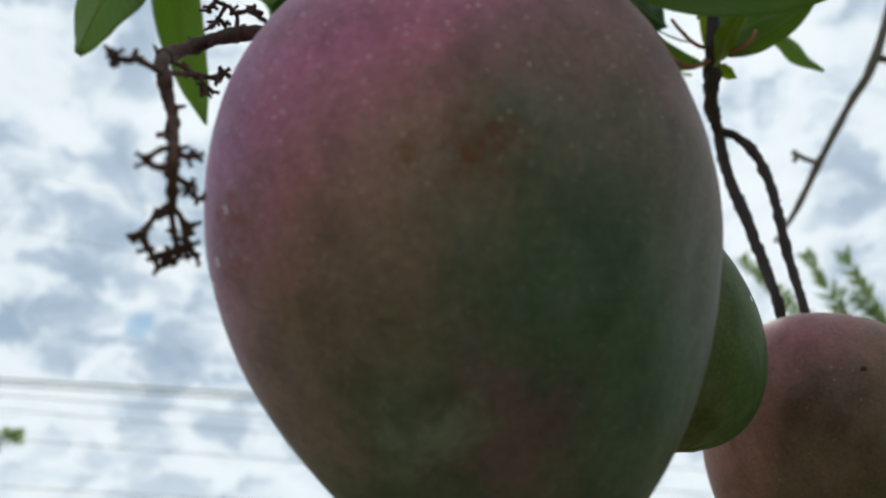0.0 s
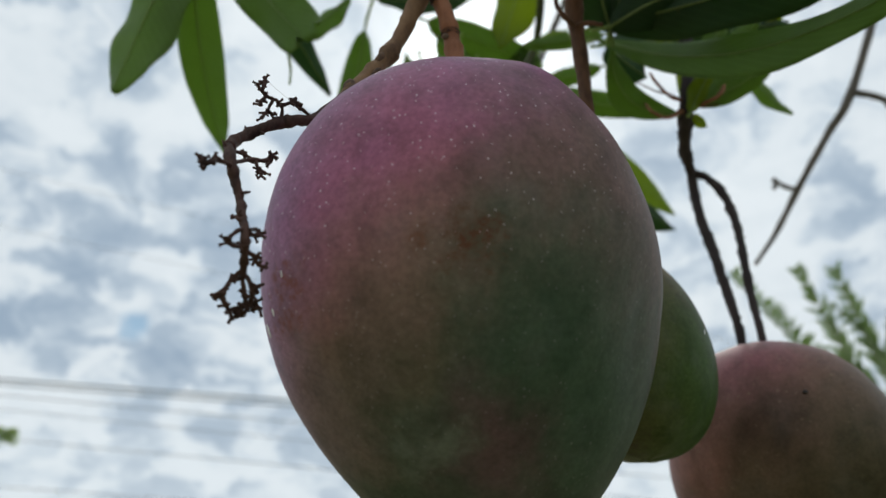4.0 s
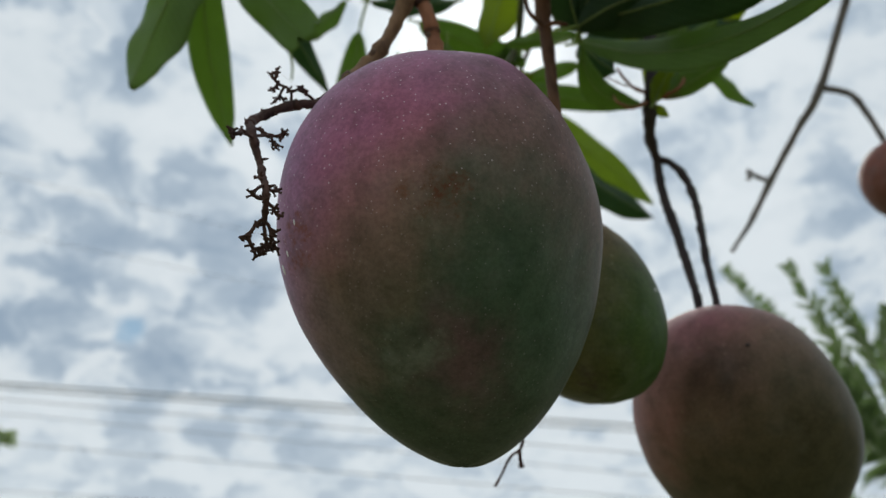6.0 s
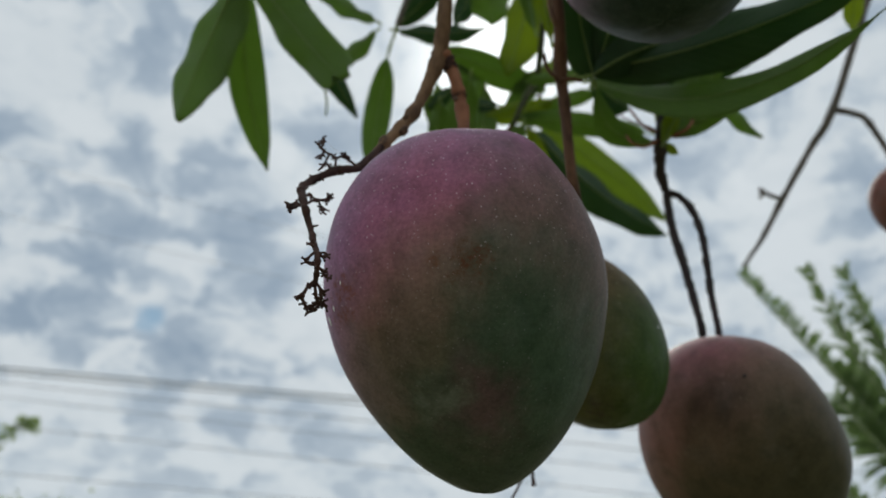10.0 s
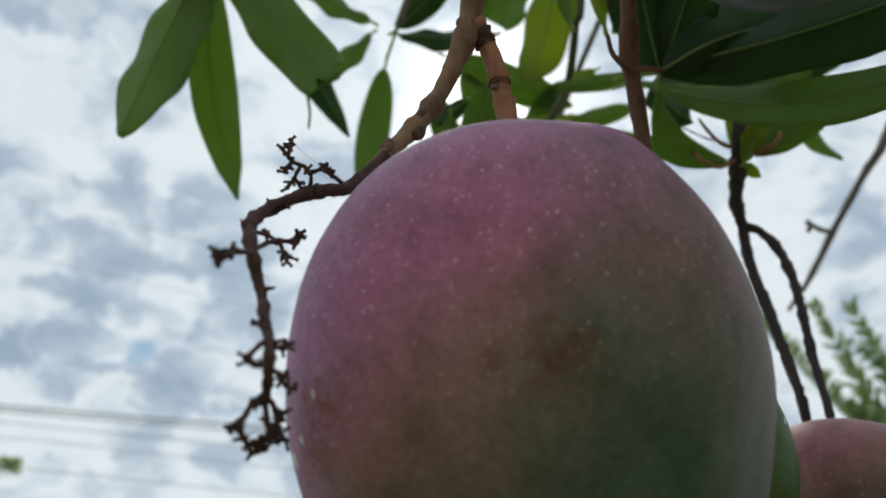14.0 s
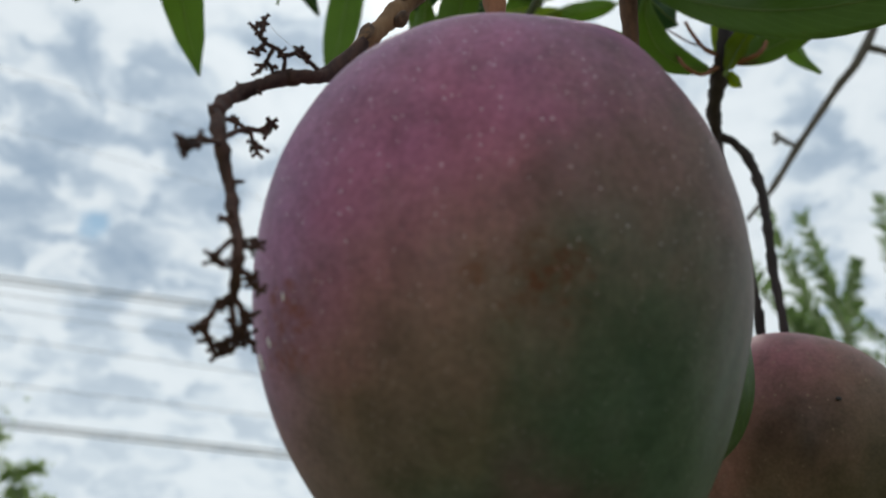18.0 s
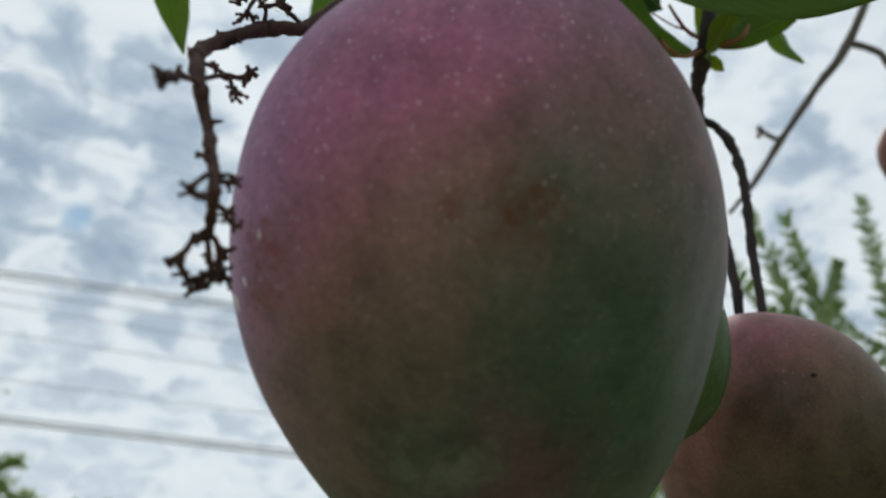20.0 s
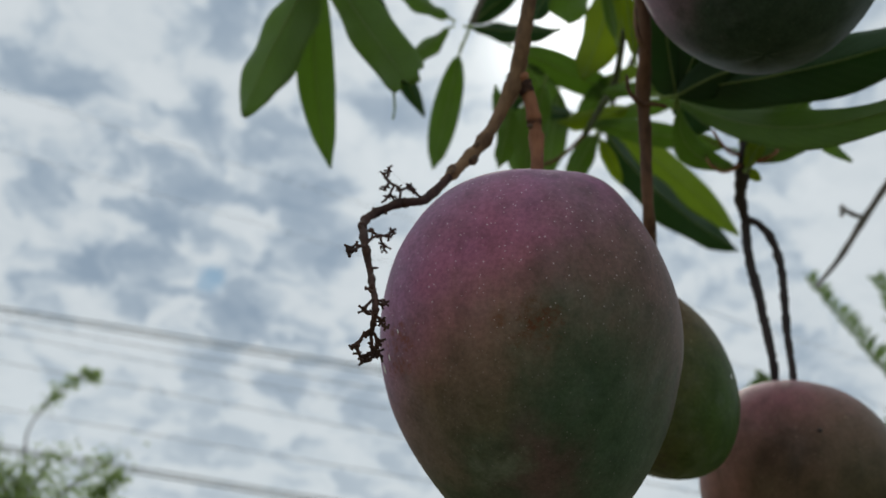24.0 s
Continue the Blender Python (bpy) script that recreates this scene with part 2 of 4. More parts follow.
def foliage(name, low, high, glow, thin=0.35, gloss=0.42, veins=True):
    """Leaf blades: darker cells between pale veins, light passing through."""
    m, n = material(name)
    uv = n.add("ShaderNodeTexCoord").outputs["UV"]
    place = n.add("ShaderNodeTexCoord").outputs["Object"]
    xyz = n.add("ShaderNodeSeparateXYZ", {0: uv})
    side = n.math("ABSOLUTE", n.math("SUBTRACT", xyz.outputs[1], 0.5))
    wave = n.math("SINE", n.math("MULTIPLY", n.math("SUBTRACT", n.math("MULTIPLY", xyz.outputs[0], 20.0), n.math("MULTIPLY", side, 7.0)), 6.283))
    vein = n.span(wave, 0.86, 1.0, 0.0, 0.32) if veins else n.math("MULTIPLY", wave, 0.0)
    rand = n.add("ShaderNodeObjectInfo").outputs["Random"]
    tone = n.math("ADD", n.math("MULTIPLY", n.noise(place, 60.0, 4.0, 0.6), 0.7), n.math("MULTIPLY", rand, 0.3))
    colour = n.ramp(tone, [(0.28, low), (0.72, high)])
    pale = n.span(n.noise(place, 26.0, 3.0, 0.6), 0.52, 0.72, 0.0, 0.45)
    colour = n.mix(pale, colour, tuple(v * 1.25 + 0.010 for v in high))
    speck = n.span(n.noise(place, 200.0, 4.0, 0.7), 0.64, 0.74, 0.0, 0.6)
    colour = n.mix(speck, colour, (0.10, 0.075, 0.03))
    colour = n.mix(vein, colour, tuple(1.9 * v for v in high))
    relief = n.math("ADD", n.math("MULTIPLY", wave, -0.2), n.noise(place, 320.0, 3.0))
    shader = n.add("ShaderNodeBsdfPrincipled", {"Base Color": colour, "Roughness": gloss, "Specular IOR Level": 0.24, "Normal": n.bump(relief, 0.3, 0.0004)})
    through_light = n.add("ShaderNodeBsdfTranslucent", {0: n.mix(0.75, colour, glow)})
    finish(n, n.add("ShaderNodeMixShader", {0: thin, 1: shader.outputs[0], 2: through_light.outputs[0]}).outputs[0])
    return m


def plain(name, a, b, scale, rough=0.6, metal=0.0):
    m, n = material(name)
    place = n.add("ShaderNodeTexCoord").outputs["Object"]
    mark = n.noise(place, scale, 4.0, 0.6)
    shader = n.add("ShaderNodeBsdfPrincipled", {"Base Color": n.ramp(mark, [(0.35, a), (0.68, b)]), "Roughness": rough, "Metallic": metal, "Normal": n.bump(mark, 0.4, 0.05 / scale)})
    finish(n, shader.outputs[0])
    return m


BARK_YOUNG = bark("bark_young", (0.080, 0.042, 0.022), (0.22, 0.126, 0.064), 300.0)
BARK_GREEN = bark("bark_green", (0.030, 0.036, 0.012), (0.080, 0.090, 0.032), 260.0, 0.6)
BARK_RED = bark("bark_red", (0.14, 0.050, 0.022), (0.30, 0.125, 0.062), 260.0, 0.75)
BARK_STALK = bark("bark_stalk", (0.052, 0.026, 0.015), (0.165, 0.083, 0.047), 260.0, 0.85)
BARK_DARK = bark("bark_dark", (0.020, 0.015, 0.016), (0.052, 0.038, 0.037), 260.0)
BARK_DRY = bark("bark_dry", (0.022, 0.011, 0.010), (0.085, 0.042, 0.030), 420.0, 0.85)
BARK_GREY = bark("bark_grey", (0.06, 0.05, 0.042), (0.17, 0.15, 0.13), 120.0)
BARK_TRUNK = bark("bark_trunk", (0.05, 0.04, 0.032), (0.17, 0.14, 0.11), 22.0, 0.9, 0.4, 0.01)
# one leaf green in shaded, plain and sunlit copies; light is put in colour
LEAF_SHADED = foliage("leaf_shade_tone", (0.026, 0.056, 0.021), (0.054, 0.100, 0.040), (0.13, 0.26, 0.07), 0.48, 0.40)
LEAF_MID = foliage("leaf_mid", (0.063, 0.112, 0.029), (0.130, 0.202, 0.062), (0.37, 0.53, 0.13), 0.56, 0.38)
LEAF_LIT = foliage("leaf_lit_tone", (0.090, 0.135, 0.028), (0.17, 0.23, 0.06), (0.46, 0.58, 0.13), 0.62)
LEAF_BACKLIT = foliage("leaf_backlit_tone", (0.10, 0.15, 0.018), (0.19, 0.25, 0.035), (0.52, 0.62, 0.07), 0.64)
RIB = foliage("leaf_rib", (0.17, 0.23, 0.08), (0.27, 0.34, 0.13), (0.46, 0.58, 0.20), 0.55, veins=False)
PALM_LEAF = foliage("palm_leaflet", (0.048, 0.080, 0.030), (0.095, 0.140, 0.056), (0.24, 0.36, 0.12), 0.46, veins=False)
PALM_RIB = plain("palm_rib", (0.12, 0.17, 0.07), (0.22, 0.26, 0.12), 30.0, 0.5)
PALM_DEAD = foliage("palm_dead", (0.36, 0.20, 0.03), (0.55, 0.34, 0.06), (0.60, 0.36, 0.05), 0.4, veins=False)
PALM_CANE = plain("palm_cane", (0.34, 0.24, 0.03), (0.52, 0.36, 0.06), 9.0, 0.45)
FAR_LEAF = foliage("far_leaf", (0.095, 0.150, 0.055), (0.17, 0.24, 0.09), (0.42, 0.56, 0.17), 0.55, veins=False)
CABLE = plain("cable_sheath", (0.155, 0.150, 0.142), (0.225, 0.218, 0.205), 6.0, 0.6)
SCAB = plain("scale_wax", (0.62, 0.60, 0.60), (0.80, 0.78, 0.76), 900.0, 0.6)
BLACK_SPOT = plain("black_rot", (0.008, 0.006, 0.005), (0.03, 0.02, 0.016), 900.0, 0.7)
CUT_WOOD = plain("scar_wood", (0.060, 0.034, 0.022), (0.16, 0.095, 0.055), 700.0, 0.85)
SOIL = plain("dry_grass", (0.13, 0.135, 0.06), (0.27, 0.25, 0.14), 1.4, 0.95)

# ---- mesh tools ----


def mesh_object(name, verts, faces, mat, parent=None, label="", smooth=True, uvs=None):
    data = bpy.data.meshes.new(name)
    data.from_pydata([tuple(v) for v in verts], [], faces)
    data.materials.append(mat)
    if smooth:
        data.polygons.foreach_set("use_smooth", [True] * len(data.polygons))
    if uvs is not None:
        layer = data.uv_layers.new(name="UVMap")
        for loop in data.loops:
            layer.data[loop.index].uv = uvs[loop.vertex_index]
    data.update()
    ob = new(name, data)
    ob.parent = parent
    if label:
        tagged(ob, label)
    return ob


def curve_through(points, steps):
    """A smooth line through the points, with as many steps between each two."""
    p = [Vector(q) for q in points]
    if len(p) == 2:
        return [p[0].lerp(p[1], k / steps) for k in range(steps + 1)]
    p = [2 * p[0] - p[1]] + p + [2 * p[-1] - p[-2]]
    out = []
    for a, b, c, d in zip(p, p[1:], p[2:], p[3:]):
        for k in range(steps):
            t = k / steps
            out.append(0.5 * (2 * b + (c - a) * t + (2 * a - 5 * b + 4 * c - d) * t * t + (3 * b - a - 3 * c + d) * t ** 3))
    out.append(p[-2])
    return out


def tube_data(points, r0, r1, sides=8, steps=5, rough=0.12, seed=0, tip=1.0, knobs=()):
    """Verts and faces of a round, slightly uneven rod; knobs are (share of the length, swelling)."""
    line = curve_through(points, steps)
    verts, faces, rnd = [], [], random.Random(seed)
    last = len(line) - 1
    side = None
    for i, q in enumerate(line):
        ahead = (line[min(i + 1, last)] - line[max(i - 1, 0)]).normalized()
        if side is None:
            side = ahead.orthogonal().normalized()
        side = (side - ahead * side.dot(ahead)).normalized()
        other = ahead.cross(side)
        s = i / last
        r = r0 + (r1 - r0) * s
        for at, swell in knobs:
            r *= 1 + swell * math.exp(-((s - at) / 0.028) ** 2)
        if i == last:
            r *= tip
        for k in range(sides):
            a = 2 * math.pi * k / sides
            rr = r * (1 + rough * (rnd.random() - 0.5) * 2)
            verts.append(q + side * math.cos(a) * rr + other * math.sin(a) * rr)
    for i in range(last):
        for k in range(sides):
            j = (k + 1) % sides
            faces.append((i * sides + k, i * sides + j, (i + 1) * sides + j, (i + 1) * sides + k))
    faces.append(tuple(range(sides - 1, -1, -1)))
    faces.append(tuple(last * sides + k for k in range(sides)))
    return verts, faces


SEED = [1]


def stem(name, points, r0, r1, mat, parent, label="", sides=10, steps=6, rough=0.10, tip=1.0, knobs=()):
    SEED[0] += 1
    v, f = tube_data(points, r0, r1, sides, steps, rough, SEED[0], tip, knobs)
    return mesh_object(name, v, f, mat, parent, label)


def leaf(base, tip, width, mat, parent, tilt=0.0, sag=0.06, fold=18.0, end=1.0, stalk=True, bend=0.0, full=0.62):
    """One mango leaf: a lance-shaped, folded, slightly wavy blade of real thickness with its midrib."""
    SEED[0] += 1
    rnd = random.Random(SEED[0])
    a, b = Vector(base), Vector(tip)
    axis = b - a
    length = axis.length
    axis.normalize()
    face = Vector((0.0, -0.93, -0.36))
    face = (face - axis * face.dot(axis)).normalized()
    face = Matrix.Rotation(radians(tilt), 3, axis) @ face
    across = axis.cross(face)
    rows, cols, thick = 22, 8, 0.0003
    phase, ripple = rnd.random() * 6.3, 0.05 + 0.05 * rnd.random()
    top, uvs = [], []

    def spine(s):
        return a + axis * (length * s) + face * (-sag * length * 4 * s * (1 - s)) + across * (bend * length * 4 * s * (1 - s))

    for i in range(rows + 1):
        s = i / rows * end
        w = width * 0.5 * (max(0.0, math.sin(math.pi * min(1.0, s ** 0.92))) ** full) * (1.0 if s < 0.86 else 1.0 - 0.45 * (s - 0.86) / 0.14)
        w = max(w, 0.0006)
        for j in range(cols + 1):
            v = j / cols * 2 - 1
            jag = (rnd.random() - 0.6) * 0.10 * length if end < 1 and i == rows else 0.0
            edge = abs(v) ** 2 * ripple * width * math.sin(phase + s * 17 + (2.0 if v > 0 else 0.0))
            up = math.sin(radians(fold)) * abs(v) * w + edge
            top.append(spine(s) + axis * jag + across * (v * w * math.cos(radians(fold))) - face * up)
            uvs.append((s, v * 0.5 + 0.5))
    n = len(top)
    verts = top + [q - face * thick for q in top]
    faces, c = [], cols + 1
    for i in range(rows):
        for j in range(cols):
            k = i * c + j
            faces.append((k, k + 1, k + c + 1, k + c))
            faces.append((n + k, n + k + c, n + k + c + 1, n + k + 1))
        for k in (i * c, i * c + cols):
            faces.append((k, k + c, n + k + c, n + k) if k % c == 0 else (k, n + k, n + k + c, k + c))
    for i, flip in ((0, True), (rows, False)):
        for j in range(cols):
            k = i * c + j
            faces.append((k, n + k, n + k + 1, k + 1) if flip else (k, k + 1, n + k + 1, n + k))
    blade = mesh_object("leaf", verts, faces, mat, parent, uvs=uvs + uvs)
    pts = [spine(s * end) + face * 0.0002 for s in (0, 0.25, 0.5, 0.75, 0.95)]
    rv, rf = tube_data(pts, 0.015 * width + 0.00025, 0.00022, 6, 4, 0.0)
    mesh_object("midrib", rv, rf, RIB, blade)
    if stalk:
        sv, sf = tube_data([a - axis * 0.10 * length, a - axis * 0.04 * length, a + axis * 0.01 * length], 0.0011, 0.0009, 6, 3, 0.05)
        mesh_object("leaf_stalk", sv, sf, RIB, blade)
    return blade


def part_of(ob, parent, name, at, radius, mat, normal, flat=0.3, label="", seed=3):
    """A small uneven blister on a skin."""
    rnd = random.Random(seed)
    bm = bmesh.new()
    bmesh.ops.create_icosphere(bm, subdivisions=2, radius=1.0)
    turn = Vector(normal).to_track_quat("Z", "Y").to_matrix()
    for v in bm.verts:
        k = 1 + 0.18 * (rnd.random() - 0.5)
        v.co = Vector(at) + turn @ Vector((v.co.x * radius[0] * k, v.co.y * radius[1] * k, v.co.z * radius[0] * flat))
    data = bpy.data.meshes.new(name)
    bm.to_mesh(data)
    bm.free()
    data.materials.append(mat)
    data.polygons.foreach_set("use_smooth", [True] * len(data.polygons))
    spot = new(name, data)
    spot.parent = parent
    if label:
        tagged(spot, label)
    return spot


# ---- mangoes ----


def mango_radius(t, shape):
    a, b, c = shape
    return math.sqrt(max(0.0, 1 - t * t)) * (1 + a * t + b * t ** 3 - c * t * t)


def mango(centre, half, mat, label, shape=(0.11, 0.20, 0.04), shift=(0, 0, 0, 0, 0), rings=72, sides=112, seed=1, lumps=()):
    """A mango: broad shoulders round a dimpled stalk end, tapering to the foot, a little lopsided."""
    thing = new("mango")
    thing.location = centre
    tagged(thing, label, "mango", "mangoes on the tree")
    verts, faces = [], []
    for i in range(rings + 1):
        a = math.pi * (i / rings - 0.5)
        t = math.sin(a)
        r = mango_radius(t, shape)
        sx = shift[0] * t + shift[1 if t < 0 else 2] * t * t
        sy = shift[3] * t + shift[4] * t * t
        for k in range(sides):
            b = 2 * math.pi * k / sides
            d = Vector((math.cos(b), math.sin(b), t * 1.3))
            lump = 1 + 0.016 * noise.noise(d * 1.5 + Vector((seed, 0, 0))) + 0.003 * noise.noise(d * 5 + Vector((0, seed, 0)))
            for way, wide, swell in lumps:
                lump += swell * math.exp(-((r * math.cos(b) - way[0]) ** 2 + (r * math.sin(b) - way[1]) ** 2 + (t - way[2]) ** 2) / wide ** 2)
            dimple = -0.045 * math.exp(-(r / 0.16) ** 2) if t > 0.5 else 0.0
            verts.append((half[0] * (r * math.cos(b) * lump + sx), half[1] * (r * math.sin(b) * lump + sy), half[2] * (t * (1 + 0.5 * (lump - 1)) + dimple)))
    for i in range(rings):
        for k in range(sides):
            j = (k + 1) % sides
            faces.append((i * sides + k, i * sides + j, (i + 1) * sides + j, (i + 1) * sides + k))
    body = mesh_object("fruit", verts, faces, mat, thing)
    return thing, body

# ---- ground ----
def make_ground():
    verts, faces, k = [], [], 40
    for i in range(k + 1):
        for j in range(k + 1):
            u, v = i / k * 2 - 1, j / k * 2 - 1
            x, y = 1500 * u * abs(u) ** 3, 1500 * v * abs(v) ** 3
            verts.append((x, y, 0.06 * noise.noise(Vector((x * 0.3, y * 0.3, 0)))))
    for i in range(k):
        for j in range(k):
            a = i * (k + 1) + j
            faces.append((a, a + k + 1, a + k + 2, a + 1))
    ground = mesh_object("ground", verts, faces, SOIL)
    tagged(ground, "dry grassy ground under the mango tree", "ground", kind="structure")


make_ground()

# ---- the mangoes ----
HERO_HALF = (0.0483, 0.0425, 0.0596)
hero_skin = skin("skin_blushed", HERO_HALF,
    [(0.10, (0.052, 0.066, 0.046)), (0.31, (0.052, 0.072, 0.043)), (0.39, (0.092, 0.086, 0.054)), (0.47, (0.156, 0.102, 0.073)), (0.56, (0.250, 0.104, 0.124)), (0.67, (0.285, 0.106, 0.184)), (0.88, (0.230, 0.132, 0.202))],
    (-0.48, -1.0, (0.285, 0.158, 0.258), 0.90), 1.7, (660.0, 0.62, (0.74, 0.62, 0.66)),
    [((-0.02, -0.97, -0.06), 0.17, 0.9, (0.112, 0.044, 0.022)), ((0.07, -0.97, 0.0), 0.11, 0.7, (0.100, 0.042, 0.022)), ((-0.22, -0.97, -0.04), 0.08, 0.6, (0.16, 0.060, 0.03)), ((-0.80, -0.55, -0.10), 0.15, 0.7, (0.24, 0.080, 0.045)), ((-0.80, -0.5, -0.22), 0.10, 0.6, (0.22, 0.075, 0.045))],
    0.07, (-0.24, 0.0, 0.78),
    [((0.62, -0.75, 0.48), 0.60, 0.85, (0.150, 0.096, 0.102)), ((-0.30, -0.80, 0.36), 0.50, 0.60, (0.275, 0.092, 0.130)), ((0.45, -0.90, 0.16), 0.58, 0.90, (0.118, 0.080, 0.062)), ((-0.28, -0.86, -0.14), 0.40, 0.68, (0.205, 0.124, 0.098)), ((-0.42, -0.68, -0.36), 0.24, 0.60, (0.080, 0.064, 0.047)),
     ((0.92, -0.42, 0.12), 0.55, 0.80, (0.096, 0.064, 0.052)), ((0.10, -0.88, -0.14), 0.45, 0.38, (0.062, 0.058, 0.042)), ((0.34, -0.72, -0.36), 0.50, 0.85, (0.042, 0.074, 0.042)), ((0.10, -0.46, -0.68), 0.32, 0.90, (0.102, 0.058, 0.060)), ((-0.62, -0.30, -0.58), 0.36, 0.75, (0.165, 0.112, 0.096)), ((-0.18, -0.42, -0.64), 0.13, 0.5, (0.150, 0.165, 0.128)),
     ((0.58, -0.60, -0.28), 0.52, 0.75, (0.040, 0.066, 0.038)), ((0.92, -0.35, -0.45), 0.30, 0.40, (0.066, 0.098, 0.058)), ((0.05, -0.2, -0.92), 0.22, 0.6, (0.062, 0.078, 0.050))])
hero, hero_fruit = mango((0.0066, 0.1374, 1.6696), HERO_HALF, hero_skin, "large ripening mango, pink shoulder fading to dark green, on its stalk", (0.0, 0.266, 0.086), (0.035, 0.155, -0.146, -0.329, 0.130), 96, 144, 1.3,
    (((0.37, -0.27, 0.90), 0.23, 0.100), ((0.85, -0.5, -0.25), 0.55, -0.120), ((-0.8, -0.5, 0.3), 0.45, 0.108), ((-0.8, 0.5, 0.3), 0.45, -0.062), ((0.0, -0.1, -0.95), 0.35, -0.079),
     ((0.85, 0.3, 0.35), 0.45, 0.05), ((0.75, 0.3, -0.45), 0.45, -0.012), ((-0.75, 0.3, -0.45), 0.45, -0.091)))


def on_skin(fruit, at):
    """The point of a skin nearest to a place, and the way it faces."""
    spot = min(fruit.data.vertices, key=lambda v: (v.co - Vector(at)).length)
    return spot.co.copy(), spot.normal.copy()


for place, size, n in (((-0.0442, -0.0139, -0.0128), (0.0007, 0.0017), 2), ((-0.0410, -0.0258, -0.0037), (0.0003, 0.0008), 5), ((-0.0416, -0.0186, -0.0099), (0.0004, 0.0010), 8)):
    at, facing = on_skin(hero_fruit, place)
    part_of(hero_fruit, hero, "scale_spot", at, size, SCAB, facing, 0.35, "small white waxy scale", n)

green_skin = skin("skin_green", (0.0359, 0.0339, 0.0436),
    [(0.25, (0.038, 0.070, 0.017)), (0.45, (0.046, 0.068, 0.022)), (0.60, (0.094, 0.077, 0.036)), (0.80, (0.130, 0.080, 0.048)), (0.92, (0.16, 0.085, 0.06))],
    (0.75, -0.3, (0.102, 0.072, 0.038), 0.55), 4.1, (300.0, 0.45, (0.36, 0.34, 0.22)), [((0.7, -0.6, 0.3), 0.10, 0.6, (0.10, 0.06, 0.03)), ((0.0, -0.6, -0.95), 0.25, 0.6, (0.055, 0.03, 0.03))], 0.08)
green, green_fruit = mango((0.0649, 0.2491, 1.7042), (0.0359, 0.0339, 0.0436), green_skin, "smaller green mango with a yellowish shoulder behind the large one", (-0.135, -0.13, 0.117), (-0.116, 0.105, 0.073, -0.042, -0.075), 56, 88, 5.1)
part_of(green_fruit, green, "pale_scar", (0.0292, -0.0200, -0.0020), (0.0006, 0.0014), SCAB, (0.8, -0.6, 0), 0.3, "short pale scratch", 4)

dusky_skin = skin("skin_dusky", (0.0521, 0.0514, 0.0592),
    [(0.20, (0.046, 0.047, 0.026)), (0.46, (0.080, 0.062, 0.038)), (0.62, (0.122, 0.080, 0.056)), (0.76, (0.180, 0.094, 0.080)), (0.94, (0.235, 0.110, 0.118))],
    (-0.62, -1.0, (0.24, 0.11, 0.095), 0.65), 7.7, (300.0, 0.35, (0.32, 0.24, 0.16)), [((0.3, -0.85, -0.2), 0.30, 0.5, (0.035, 0.028, 0.014))], 0.05, (-0.36, 0.0, 0.72),
    [((-0.48, -0.85, 0.18), 0.34, 0.75, (0.058, 0.036, 0.027)), ((0.48, -0.80, -0.28), 0.70, 0.80, (0.056, 0.050, 0.026)), ((-0.50, -0.60, 0.72), 0.35, 0.6, (0.21, 0.080, 0.098))])
dusky, dusky_fruit = mango((0.1553, 0.3207, 1.6734), (0.0521, 0.0514, 0.0592), dusky_skin, "round dusky pink mango with one black speck, on two dark stalks", (-0.03, 0.206, 0.027), (-0.264, 0.016, 0.155, -0.258, 0.304), 60, 96, 8.4)
part_of(dusky_fruit, dusky, "black_spot", (-0.0107, -0.0510, 0.0210), (0.0011, 0.0009), BLACK_SPOT, (-0.25, -1, 0.25), 0.4, "small black sunken speck", 9)

far_skin = skin("skin_far", (0.0394, 0.0385, 0.0428),
    [(0.25, (0.056, 0.046, 0.025)), (0.5, (0.112, 0.053, 0.034)), (0.8, (0.167, 0.068, 0.053))],
    (0.2, -0.9, (0.17, 0.07, 0.055), 0.5), 2.9, (260.0, 0.3, (0.42, 0.32, 0.24)), [], 0.15)
mango((0.4721, 0.6226, 2.0158), (0.0394, 0.0385, 0.0428), far_skin, "small reddish brown mango hanging from a thin bare twig", (0.06, 0.04, 0.0), (0, 0, 0, 0, 0), 44, 64, 3.3)

# canopy shade is painted into this skin; the lit left cheek stays mauve
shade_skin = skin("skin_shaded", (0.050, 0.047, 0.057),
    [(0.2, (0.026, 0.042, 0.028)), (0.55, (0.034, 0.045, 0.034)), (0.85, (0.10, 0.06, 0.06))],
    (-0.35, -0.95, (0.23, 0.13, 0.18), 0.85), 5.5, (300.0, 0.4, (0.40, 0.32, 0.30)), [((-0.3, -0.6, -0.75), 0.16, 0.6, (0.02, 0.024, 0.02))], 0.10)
mango((0.085, 0.1337, 1.8544), (0.050, 0.047, 0.057), shade_skin, "dark green mango hanging overhead among large leaves, shade painted into its skin", (0.06, 0.04, 0.0), (0, 0, 0, 0, 0), 56, 88, 6.2)

# ---- the mango tree ----
tree = new("mango_tree")
tree.location = (2.3, -0.9, 0)
tagged(tree, "mango tree with long drooping leaves and dry flower stalks", "tree")
TREE_BACK = Matrix.Translation((-2.3, 0.9, 0))


def into_tree(ob):
    """Parts are drawn in world places; this keeps them there under the tree."""
    ob.matrix_parent_inverse = TREE_BACK
    return ob


def branch(name, points, r0, r1, mat, label="", **more):
    return into_tree(stem(name, points, r0, r1, mat, tree, label, **more))


